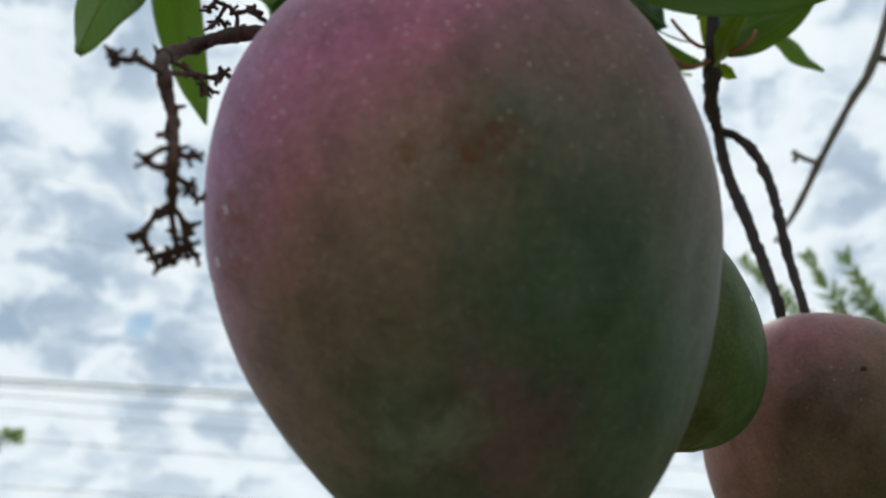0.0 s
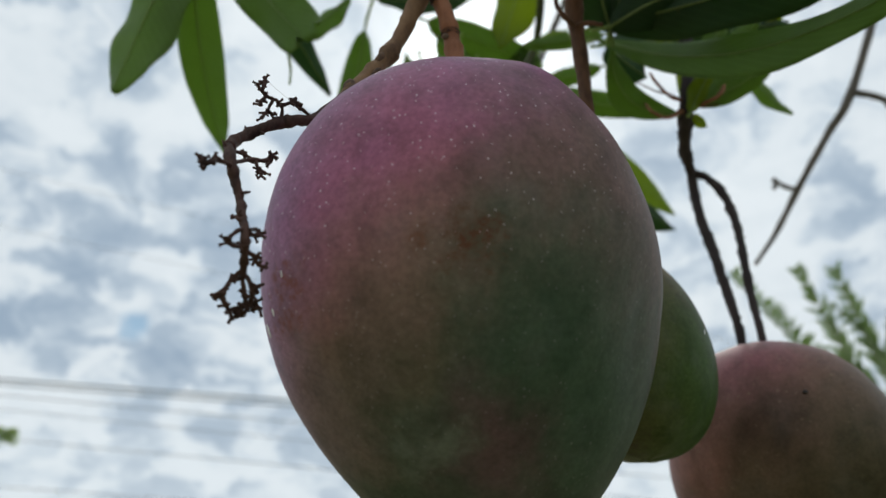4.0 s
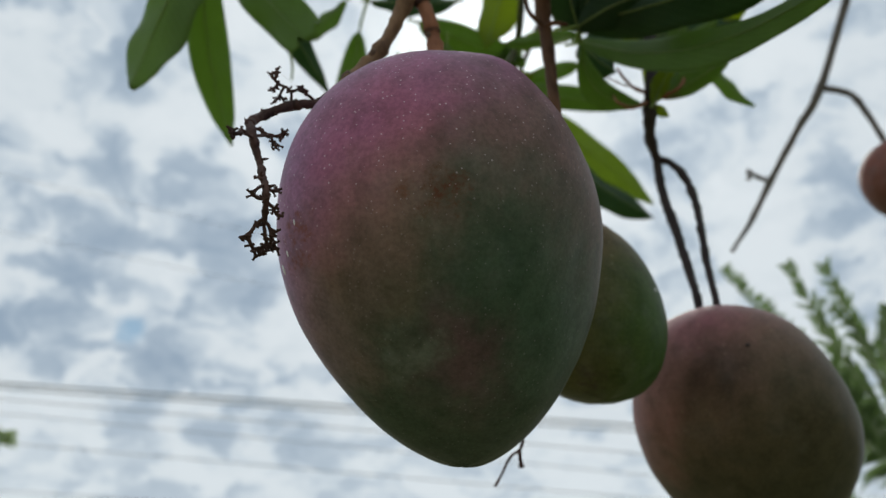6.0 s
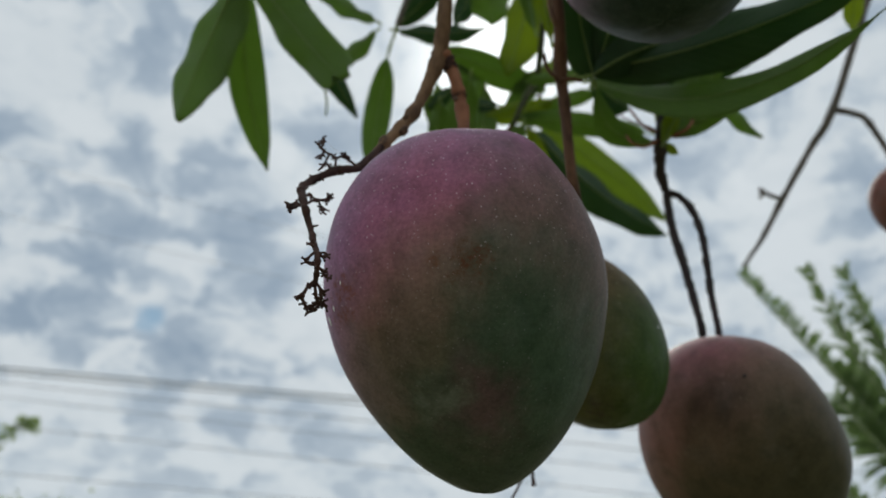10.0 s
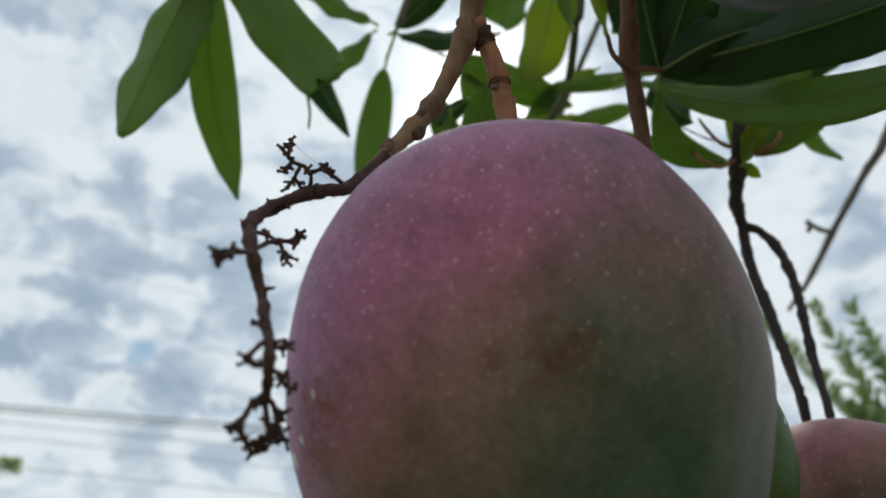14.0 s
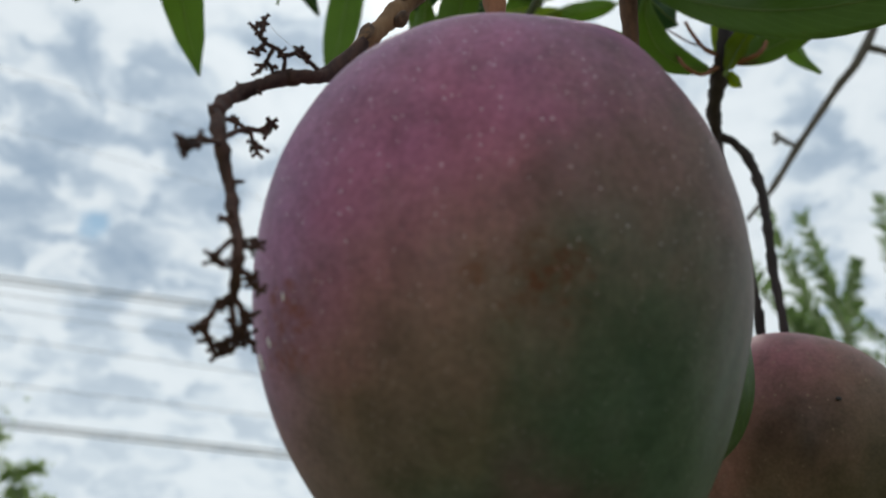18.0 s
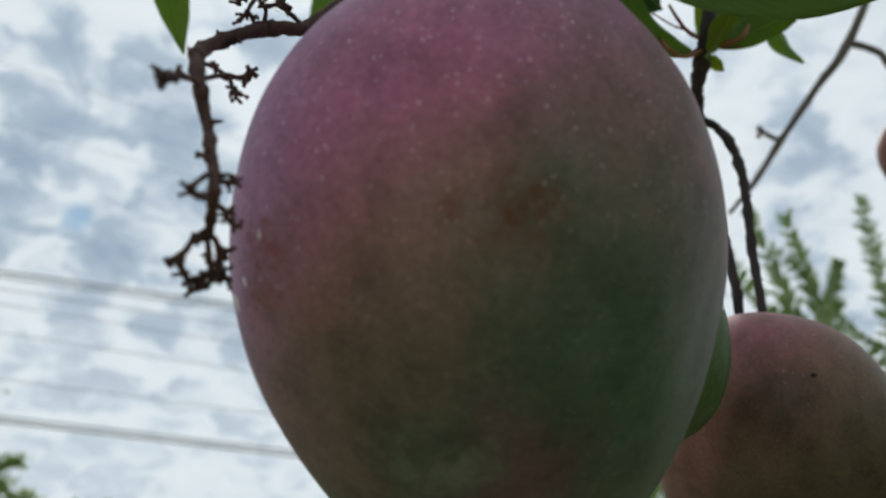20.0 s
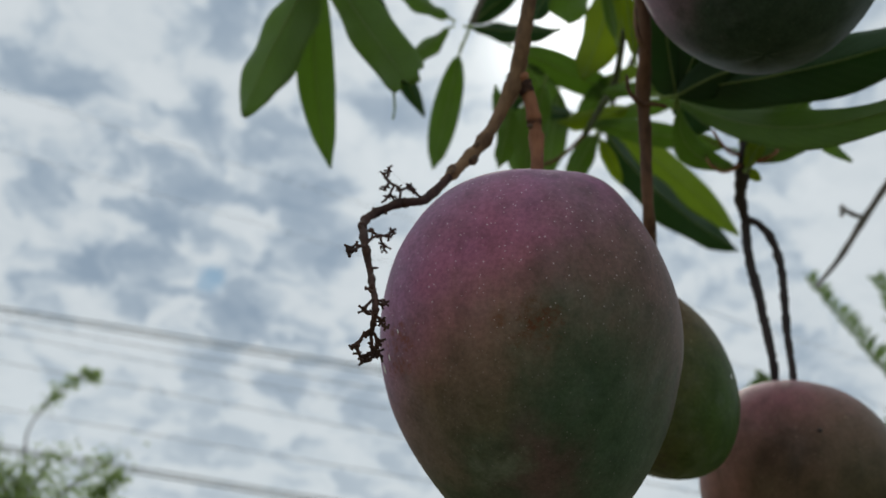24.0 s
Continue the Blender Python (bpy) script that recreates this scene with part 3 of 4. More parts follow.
def spur(points, r0, r1):
    """A dry side stalk with a ragged, budded end."""
    SEED[0] += 1
    rnd = random.Random(SEED[0])
    r0, r1 = (r0 * 0.80, r1 * 0.90) if r0 > 0.00052 else (r0 * 1.10, r1 * 1.25)
    v, f = tube_data(points, r0, r1, 8, 4, 0.30, SEED[0], 1.5)
    line = curve_through(points, 6)
    for k in range(7 if len(points) > 2 else 3):
        q = line[rnd.randrange(len(line) // 2, len(line))]
        d = Vector((rnd.gauss(0, 1), rnd.gauss(0, 0.7), rnd.gauss(0, 1))).normalized() * rnd.uniform(0.0010, 0.0020)
        nv, nf = tube_data([q, q + d * 0.6, q + d], r1 * 0.9, r1 * 0.8, 6, 2, 0.3, SEED[0] + k, 1.5)
        f += [tuple(i + len(v) for i in face) for face in nf]
        v += nv
    return into_tree(mesh_object("spur", v, f, BARK_DRY, tree))


def tree_leaf(base, tip, width, mat=None, **more):
    return into_tree(leaf(base, tip, width, mat or LEAF_MID, tree, **more))


# trunk and limbs, above and beside the view
branch("trunk", [(2.3, -0.9, -0.1), (2.28, -0.85, 0.7), (2.2, -0.75, 1.5), (2.05, -0.6, 2.2), (1.8, -0.4, 2.7)], 0.14, 0.075, BARK_TRUNK, sides=16, rough=0.05)
branch("limb", [(1.82, -0.42, 2.68), (1.3, -0.1, 2.92), (0.75, 0.12, 2.85), (0.3, 0.2, 2.62), (0.05, 0.18, 2.42)], 0.06, 0.012, BARK_TRUNK, sides=12, rough=0.05)

# the fruiting shoot in front: stem, knuckle, dry flower stalk
branch("stem", [(0.05, 0.18, 2.42), (0.02, 0.15, 2.15), (0.0, 0.13, 1.95), (-0.0035, 0.135, 1.86), (-0.0060, 0.1430, 1.812), (-0.0080, 0.1500, 1.7915), (-0.0131, 0.1514, 1.7739), (-0.0177, 0.1486, 1.7593), (-0.0222, 0.1460, 1.7499), (-0.0266, 0.1418, 1.7405), (-0.0301, 0.1405, 1.7348)],
    0.0033, 0.0016, BARK_YOUNG, "green-brown young stem with leaf scars", sides=14, steps=10, rough=0.09, knobs=((0.42, 0.25), (0.47, 0.3), (0.53, 0.55), (0.60, 0.15), (0.70, 0.5), (0.79, 0.5), (0.84, 0.15), (0.91, 0.45)))
# dark old scars that ring the stalk at the fork and half-way down
for a, b, r in (((-0.0050, 0.1518, 1.7906), (-0.0027, 0.1535, 1.7868), 0.0034), ((0.0009, 0.1540, 1.7736), (0.0012, 0.1542, 1.7719), 0.0028)):
    branch("scar_ring", [a, tuple(0.5 * (u + w) for u, w in zip(a, b)), b], r, r * 0.93, BARK_DRY, sides=12, steps=4, rough=0.22)
branch("fruit_stalk", [(-0.0068, 0.1500, 1.7930), (-0.0029, 0.1535, 1.7877), (-0.0002, 0.1528, 1.7786), (0.0016, 0.1545, 1.7702), (0.0031, 0.1530, 1.7590), (0.0036, 0.1470, 1.7400), (0.0036, 0.1435, 1.7310)],
    0.0028, 0.0024, BARK_RED, "reddish brown fruit stalk", sides=14, steps=6, rough=0.05, knobs=((0.03, 0.4), (0.40, 0.22), (0.56, 0.28), (0.62, 0.2)))
part_of(None, tree, "leaf_scar", (-0.0276, 0.1397, 1.7400), (0.0019, 0.0026), CUT_WOOD, (-0.25, -0.95, 0.1), 0.30, "round pale leaf scar", 21).matrix_parent_inverse = TREE_BACK
part_of(None, tree, "leaf_scar", (-0.0098, 0.1486, 1.7915), (0.0020, 0.0023), CUT_WOOD, (-0.35, -0.9, 0.1), 0.4, "round pale leaf scar", 22).matrix_parent_inverse = TREE_BACK
part_of(None, tree, "leaf_scar", (-0.0005, 0.1524, 1.7705), (0.0014, 0.0012), CUT_WOOD, (-0.2, -1.0, 0.1), 0.5, "round dark leaf scar", 23).matrix_parent_inverse = TREE_BACK
part_of(None, tree, "leaf_scar", (-0.0202, 0.1460, 1.7553), (0.0020, 0.0024), CUT_WOOD, (-0.9, -0.3, 0.5), 0.6, "", 24).matrix_parent_inverse = TREE_BACK
part_of(None, tree, "leaf_scar", (-0.0202, 0.1440, 1.7475), (0.0021, 0.0024), CUT_WOOD, (0.7, -0.3, -0.6), 0.6, "", 25).matrix_parent_inverse = TREE_BACK
branch("twig", [(-0.0262, 0.1428, 1.7420), (-0.0338, 0.1343, 1.7246), (-0.0385, 0.1290, 1.7193), (-0.0426, 0.1285, 1.7181), (-0.0460, 0.1254, 1.7141), (-0.0495, 0.1244, 1.7113), (-0.0515, 0.1207, 1.7065), (-0.0509, 0.1150, 1.7009)],
    0.0016, 0.0012, BARK_DRY, "dry dark flower stalk, its fruit lost", sides=10, rough=0.16, knobs=((0.12, 0.2), (0.36, 0.25), (0.45, 0.3), (0.7, 0.35), (0.86, 0.35), (0.97, 0.3)))
branch("twig", [(-0.0514, 0.1163, 1.7025), (-0.0486, 0.1104, 1.6947), (-0.0471, 0.1087, 1.6908), (-0.0460, 0.1092, 1.6871), (-0.0444, 0.1092, 1.6825), (-0.0423, 0.1056, 1.6765), (-0.0401, 0.1018, 1.6703), (-0.0398, 0.1021, 1.6665), (-0.0404, 0.1054, 1.6640), (-0.0407, 0.1067, 1.6624)],
    0.0012, 0.0007, BARK_DRY, sides=9, rough=0.2, knobs=((0.1, 0.3), (0.26, 0.4), (0.5, 0.3), (0.72, 0.4), (0.85, 0.4)))
spur([(-0.0427, 0.1284, 1.7184), (-0.0426, 0.1267, 1.7219), (-0.0440, 0.1257, 1.7232)], 0.00062, 0.00043)
spur([(-0.0440, 0.1257, 1.7232), (-0.0463, 0.1243, 1.7235), (-0.0478, 0.1233, 1.7250), (-0.0490, 0.1226, 1.7261)], 0.00062, 0.00043)
spur([(-0.0475, 0.1235, 1.7248), (-0.0470, 0.1238, 1.7274), (-0.0475, 0.1237, 1.7293)], 0.00061, 0.00044)
spur([(-0.0427, 0.1265, 1.7223), (-0.0406, 0.1273, 1.7238), (-0.0396, 0.1283, 1.7258)], 0.00062, 0.00044)
spur([(-0.0406, 0.1273, 1.7238), (-0.0387, 0.1289, 1.7248)], 0.00062, 0.00044)
spur([(-0.0362, 0.1309, 1.7225), (-0.0385, 0.1287, 1.7233), (-0.0409, 0.1271, 1.7237)], 0.00063, 0.00044)
spur([(-0.0448, 0.1253, 1.7231), (-0.0458, 0.1254, 1.7199), (-0.0468, 0.1247, 1.7167)], 0.00062, 0.00042)
spur([(-0.0458, 0.1254, 1.7199), (-0.0447, 0.1269, 1.7192)], 0.00061, 0.00043)
spur([(-0.0463, 0.1243, 1.7235), (-0.0473, 0.1239, 1.7218), (-0.0474, 0.1239, 1.7201)], 0.00061, 0.00042)
spur([(-0.0473, 0.1084, 1.6910), (-0.0476, 0.1006, 1.6872), (-0.0476, 0.0956, 1.6833), (-0.0486, 0.0945, 1.6818)], 0.00051, 0.00032)
spur([(-0.0477, 0.0952, 1.6831), (-0.0484, 0.0940, 1.6823), (-0.0492, 0.0938, 1.6829)], 0.00046, 0.00032)
spur([(-0.0475, 0.0986, 1.6858), (-0.0481, 0.0988, 1.6871)], 0.00047, 0.00033)
spur([(-0.0503, 0.1140, 1.6994), (-0.0488, 0.1196, 1.7020), (-0.0462, 0.1217, 1.7016)], 0.00054, 0.00040)
spur([(-0.0475, 0.1092, 1.6921), (-0.0476, 0.1167, 1.6980), (-0.0463, 0.1218, 1.7018), (-0.0441, 0.1242, 1.7033), (-0.0431, 0.1261, 1.7062)], 0.00051, 0.00041)
spur([(-0.0441, 0.1242, 1.7033), (-0.0429, 0.1245, 1.7027)], 0.00058, 0.00040)
spur([(-0.0460, 0.1218, 1.7015), (-0.0446, 0.1206, 1.6984), (-0.0435, 0.1196, 1.6959)], 0.00057, 0.00039)
spur([(-0.0446, 0.1204, 1.6981), (-0.0432, 0.1214, 1.6979)], 0.00056, 0.00039)
spur([(-0.0417, 0.1038, 1.6741), (-0.0425, 0.1038, 1.6746), (-0.0432, 0.1044, 1.6756)], 0.00047, 0.00033)
spur([(-0.0400, 0.1015, 1.6696), (-0.0390, 0.1035, 1.6707), (-0.0378, 0.1056, 1.6723)], 0.00045, 0.00033)
spur([(-0.0408, 0.1019, 1.6713), (-0.0415, 0.0995, 1.6690), (-0.0422, 0.0981, 1.6667), (-0.0426, 0.0984, 1.6659)], 0.00045, 0.00030)
spur([(-0.0426, 0.0982, 1.6662), (-0.0411, 0.0993, 1.6658), (-0.0398, 0.1016, 1.6669)], 0.00044, 0.00031)
spur([(-0.0398, 0.1020, 1.6667), (-0.0387, 0.1045, 1.6666), (-0.0375, 0.1059, 1.6651), (-0.0358, 0.1062, 1.6646)], 0.00045, 0.00032)
spur([(-0.0384, 0.1050, 1.6663), (-0.0373, 0.1053, 1.6665)], 0.00046, 0.00032)
spur([(-0.0404, 0.1055, 1.6640), (-0.0417, 0.1059, 1.6626), (-0.0429, 0.1059, 1.6611), (-0.0437, 0.1056, 1.6593), (-0.0449, 0.1056, 1.6580)], 0.00045, 0.00031)
spur([(-0.0449, 0.1056, 1.6580), (-0.0455, 0.1062, 1.6571)], 0.00044, 0.00031)
spur([(-0.0437, 0.1056, 1.6593), (-0.0437, 0.1063, 1.6572), (-0.0430, 0.1087, 1.6559), (-0.0427, 0.1108, 1.6549)], 0.00045, 0.00032)
spur([(-0.0430, 0.1087, 1.6559), (-0.0412, 0.1093, 1.6569), (-0.0397, 0.1104, 1.6576)], 0.00045, 0.00032)
spur([(-0.0397, 0.1104, 1.6576), (-0.0386, 0.1106, 1.6586), (-0.0377, 0.1121, 1.6577)], 0.00046, 0.00032)
spur([(-0.0405, 0.1060, 1.6634), (-0.0394, 0.1077, 1.6620), (-0.0389, 0.1092, 1.6601), (-0.0391, 0.1106, 1.6581)], 0.00045, 0.00032)
spur([(-0.0406, 0.1067, 1.6625), (-0.0403, 0.1082, 1.6600), (-0.0398, 0.1103, 1.6576)], 0.00045, 0.00032)
spur([(-0.0392, 0.1079, 1.6618), (-0.0378, 0.1089, 1.6612)], 0.00046, 0.00032)
spur([(-0.0389, 0.1092, 1.6601), (-0.0377, 0.1095, 1.6605)], 0.00046, 0.00032)
spur([(-0.0412, 0.1093, 1.6569), (-0.0406, 0.1113, 1.6559)], 0.00045, 0.00032)
spur([(-0.0442, 0.1059, 1.6576), (-0.0432, 0.1074, 1.6566)], 0.00044, 0.00031)
spur([(-0.0427, 0.1060, 1.6613), (-0.0414, 0.1064, 1.6622)], 0.00045, 0.00032)
spur([(-0.0419, 0.1091, 1.6563), (-0.0418, 0.1108, 1.6554)], 0.00045, 0.00032)

for base, point in (((-0.0450, 0.1092, 1.6842), (-0.0420, 0.1082, 1.6842)), ((-0.0404, 0.1023, 1.6711), (-0.0374, 0.1013, 1.6711)), ((-0.0412, 0.1037, 1.6734), (-0.0422, 0.1027, 1.6744)), ((-0.0496, 0.1126, 1.6976), (-0.0516, 0.1116, 1.7006)), ((-0.0471, 0.1087, 1.6908), (-0.0481, 0.1087, 1.6908)), ((-0.0473, 0.1250, 1.7130), (-0.0453, 0.1240, 1.7110)), ((-0.0495, 0.1244, 1.7113), (-0.0505, 0.1234, 1.7133))):
    branch("thorn", [base, tuple(0.55 * a + 0.45 * b for a, b in zip(base, point)), point], 0.00055, 0.00030, BARK_DRY, sides=6, steps=3, rough=0.2, tip=0.3)
# old spider silk on the dry stalk
for a, b in (((-0.0475, 0.1237, 1.7290), (-0.0392, 0.1290, 1.7246)), ((-0.0478, 0.1233, 1.7250), (-0.0362, 0.1309, 1.7222)), ((-0.0396, 0.1283, 1.7258), (-0.0345, 0.1330, 1.7235))):
    mid = tuple(0.5 * (u + v) for u, v in zip(a, b))
    branch("silk_thread", [a, (mid[0], mid[1], mid[2] - 0.0006), b], 0.00005, 0.00005, SCAB, "fine pale spider thread", sides=4, steps=4, rough=0.0)

# the stalk of the green mango, with a whorl of leaves at its joint
branch("stem", [(0.05, 0.18, 2.42), (0.045, 0.17, 2.1), (0.0425, 0.172, 1.90), (0.0472, 0.1808, 1.8578), (0.0489, 0.1872, 1.8370), (0.0498, 0.1966, 1.8245), (0.0520, 0.2010, 1.8017), (0.0532, 0.2030, 1.7780), (0.0560, 0.2110, 1.7620), (0.0630, 0.2370, 1.7480), (0.0668, 0.2470, 1.7420)],
    0.0032, 0.0022, BARK_STALK, "dark reddish stalk", sides=12, rough=0.06, knobs=((0.45, 0.3), (0.50, 0.35), (0.58, 0.2), (0.80, 0.25)))
branch("side_shoot", [(0.0492, 0.1950, 1.8160), (0.0455, 0.1925, 1.8175), (0.0425, 0.1915, 1.8215), (0.0415, 0.1910, 1.8290)], 0.0011, 0.0008, BARK_STALK, rough=0.15)
branch("side_shoot", [(0.0505, 0.1960, 1.8170), (0.0545, 0.1940, 1.8165), (0.0600, 0.1935, 1.8150)], 0.0012, 0.0008, BARK_STALK, rough=0.15)
branch("side_shoot", [(0.0488, 0.1849, 1.8395), (0.0450, 0.1823, 1.8442), (0.0438, 0.1845, 1.8614), (0.0462, 0.1838, 1.8843)], 0.0010, 0.0010, BARK_YOUNG, rough=0.15)
branch("side_shoot", [(0.0384, 0.3864, 1.9286), (0.0485, 0.3764, 1.9480), (0.0566, 0.3684, 1.9635), (0.0580, 0.3371, 1.9800), (0.0608, 0.3177, 2.0169), (0.06, 0.25, 2.3)], 0.0024, 0.0024, BARK_GREEN, rough=0.1)
# withered flower threads round the joint of the two stalks
branch("flower_thread", [(0.1210, 0.2970, 1.8560), (0.1160, 0.2980, 1.8510), (0.1100, 0.2980, 1.8510), (0.1050, 0.2980, 1.8560), (0.1020, 0.2980, 1.8620)], 0.0006, 0.0004, BARK_STALK, rough=0.15, sides=6)
branch("flower_thread", [(0.1240, 0.2980, 1.8620), (0.1170, 0.2970, 1.8650), (0.1100, 0.2980, 1.8680), (0.1000, 0.2980, 1.8740)], 0.0006, 0.0004, BARK_STALK, rough=0.15, sides=6)
branch("flower_thread", [(0.1320, 0.2970, 1.8570), (0.1410, 0.2980, 1.8600), (0.1460, 0.2980, 1.8660), (0.1480, 0.2970, 1.8710)], 0.0006, 0.0004, BARK_STALK, rough=0.15, sides=6)
branch("side_shoot", [(0.0384, 0.3864, 1.9286), (0.02, 0.40, 1.915), (-0.005, 0.41, 1.91)], 0.0016, 0.0012, BARK_YOUNG, rough=0.1)
# the forked stalk of the dusky mango
branch("stem", [(0.05, 0.18, 2.42), (0.11, 0.26, 2.2), (0.1250, 0.2790, 2.02), (0.1264, 0.2877, 1.9069), (0.1260, 0.2926, 1.8754), (0.1243, 0.2992, 1.8547), (0.1273, 0.3173, 1.8464), (0.1336, 0.3316, 1.8369), (0.1355, 0.3342, 1.8157), (0.1392, 0.3322, 1.7909), (0.1418, 0.3291, 1.7667), (0.1440, 0.3274, 1.7480), (0.1462, 0.3290, 1.7250)],
    0.0042, 0.0014, BARK_DARK, "knobbly dark stalk, forked in two", sides=12, rough=0.24, steps=8, knobs=((0.45, 0.35), (0.52, 0.25), (0.66, 0.25), (0.72, 0.35), (0.77, 0.3), (0.82, 0.35), (0.87, 0.3), (0.92, 0.35), (0.96, 0.25)))
branch("stem", [(0.1325, 0.3312, 1.8395), (0.1414, 0.3308, 1.8352), (0.1480, 0.3290, 1.8251), (0.1513, 0.3271, 1.8078), (0.1515, 0.3246, 1.7870), (0.1509, 0.3225, 1.7637), (0.1512, 0.3197, 1.7448), (0.1520, 0.3205, 1.7280)],
    0.0023, 0.0015, BARK_DARK, sides=12, rough=0.24, steps=8, knobs=((0.28, 0.25), (0.38, 0.35), (0.48, 0.3), (0.58, 0.3), (0.68, 0.35), (0.78, 0.3), (0.87, 0.3), (0.94, 0.25)))
branch("dry_curl", [(0.1246, 0.2974, 1.8610), (0.1145, 0.2906, 1.8588), (0.1077, 0.2879, 1.8650), (0.1051, 0.2890, 1.8722)], 0.0010, 0.0007, BARK_RED, sides=6)
branch("dry_curl", [(0.1235, 0.2981, 1.8556), (0.1115, 0.2903, 1.8448), (0.1036, 0.2872, 1.8457), (0.1012, 0.2894, 1.8523)], 0.0010, 0.0007, BARK_RED, sides=6)
branch("dry_curl", [(0.1260, 0.2979, 1.8571), (0.1346, 0.2909, 1.8563), (0.1394, 0.2886, 1.8588), (0.1432, 0.2898, 1.8656)], 0.0014, 0.0010, BARK_RED, sides=6)
for points, count, seed in (([(0.1336, 0.3316, 1.8369), (0.1355, 0.3342, 1.8157), (0.1392, 0.3322, 1.7909), (0.1418, 0.3291, 1.7667), (0.1440, 0.3274, 1.7480)], 9, 3), ([(0.1480, 0.3290, 1.8251), (0.1513, 0.3271, 1.8078), (0.1515, 0.3246, 1.7870), (0.1509, 0.3225, 1.7637), (0.1512, 0.3197, 1.7448)], 8, 4)):
    rnd = random.Random(seed)
    line = curve_through(points, 12)
    for k in range(count):
        q = line[int((k + 0.3 + 0.4 * rnd.random()) / count * (len(line) - 1))]
        out = Vector((1 if k % 2 else -1, rnd.uniform(-0.8, 0.3), rnd.uniform(0.2, 0.8))).normalized()
        branch("bud", [q + out * 0.0006, q + out * 0.0018, q + out * 0.0027], 0.0010, 0.0006, BARK_DARK, sides=6, steps=2, rough=0.2)
# the thin bare twig behind, with the small mango
branch("bare_twig", [(0.30, 0.20, 2.62), (0.46, 0.40, 2.46), (0.4704, 0.5264, 2.3183), (0.4496, 0.5763, 2.2397), (0.4098, 0.6161, 2.1293), (0.3912, 0.6442, 2.0974), (0.3647, 0.6802, 2.0503), (0.3436, 0.7051, 2.0113), (0.3265, 0.7283, 1.9869)],
    0.0058, 0.0022, BARK_GREY, "thin grey leafless twig", rough=0.12, knobs=((0.52, 0.3), (0.76, 0.35), (0.6, 0.2), (0.68, 0.2), (0.85, 0.25)))
branch("bare_twig", [(0.4098, 0.6161, 2.1293), (0.4391, 0.6135, 2.1176), (0.4520, 0.6149, 2.0899), (0.4660, 0.6200, 2.0540)], 0.0036, 0.0030, BARK_GREY, rough=0.15, knobs=((0.45, 0.3),))
branch("bare_twig", [(0.3647, 0.6802, 2.0503), (0.3477, 0.6710, 2.0490), (0.3345, 0.6660, 2.0535)], 0.0024, 0.0026, BARK_GREY, sides=7, rough=0.2, tip=1.4)
branch("bare_twig", [(0.3385, 0.6665, 2.0500), (0.3341, 0.6665, 2.0440)], 0.0022, 0.0022, BARK_GREY, sides=7, rough=0.2, tip=1.4)
# a withered flower stalk under the large mango
branch("dry_sprig", [(0.0397, 0.2663, 1.68), (0.0405, 0.2663, 1.6600), (0.0397, 0.2663, 1.6464), (0.0346, 0.2649, 1.6412), (0.0308, 0.2638, 1.6339), (0.0278, 0.2635, 1.6288)], 0.0008, 0.0005, BARK_DRY, sides=6, rough=0.2)
branch("dry_sprig", [(0.0397, 0.2655, 1.6464), (0.0385, 0.2640, 1.6431), (0.0390, 0.2635, 1.6367)], 0.0006, 0.0008, BARK_DRY, sides=6, rough=0.2, tip=1.6)

# leaves: the cluster beyond the dry stalk
branch("shoot", [(0.05, 0.18, 2.42), (-0.06, 0.26, 2.25), (-0.14, 0.29, 2.08), (-0.1557, 0.2935, 2.000)], 0.005, 0.003, BARK_YOUNG)
tree_leaf((-0.1555, 0.2945, 1.9879), (-0.1844, 0.3098, 1.8720), 0.041, LEAF_MID, tilt=12, full=0.5, bend=0.06)
tree_leaf((-0.1543, 0.2954, 1.9862), (-0.1415, 0.3841, 1.8828), 0.029, LEAF_MID, tilt=-10, bend=0.05)
tree_leaf((-0.1443, 0.2791, 1.9747), (-0.0600, 0.2750, 1.8650), 0.033, LEAF_MID, tilt=18, end=0.82, full=0.45, bend=0.03)
tree_leaf((-0.1371, 0.3319, 2.0250), (-0.0845, 0.4150, 1.9553), 0.024, LEAF_SHADED, tilt=-15)
branch("shoot", [(0.05, 0.18, 2.42), (0.0, 0.3, 2.25), (-0.0389, 0.3569, 2.0672), (-0.0534, 0.3804, 2.0221)], 0.004, 0.0022, BARK_GREY, knobs=((0.98, 0.4),))
tree_leaf((-0.0715, 0.3825, 2.0174), (-0.1141, 0.3963, 1.9895), 0.021, LEAF_MID, tilt=25)
tree_leaf((-0.0652, 0.4234, 2.0259), (-0.0765, 0.4488, 1.9285), 0.025, LEAF_MID, tilt=-10, full=0.55)
branch("leaf_stalk", [(-0.0534, 0.3804, 2.0221), (-0.0600, 0.4000, 2.0200), (-0.0652, 0.4234, 2.0259)], 0.0012, 0.0010, RIB)
tree_leaf((-0.0718, 0.3783, 2.0254), (-0.1255, 0.3621, 2.0539), 0.020, LEAF_MID, tilt=30)
branch("torn_rib", [(-0.0861, 0.2917, 1.8848), (-0.0847, 0.2956, 1.8772), (-0.0851, 0.2989, 1.8702)], 0.0008, 0.0006, RIB, sides=6)
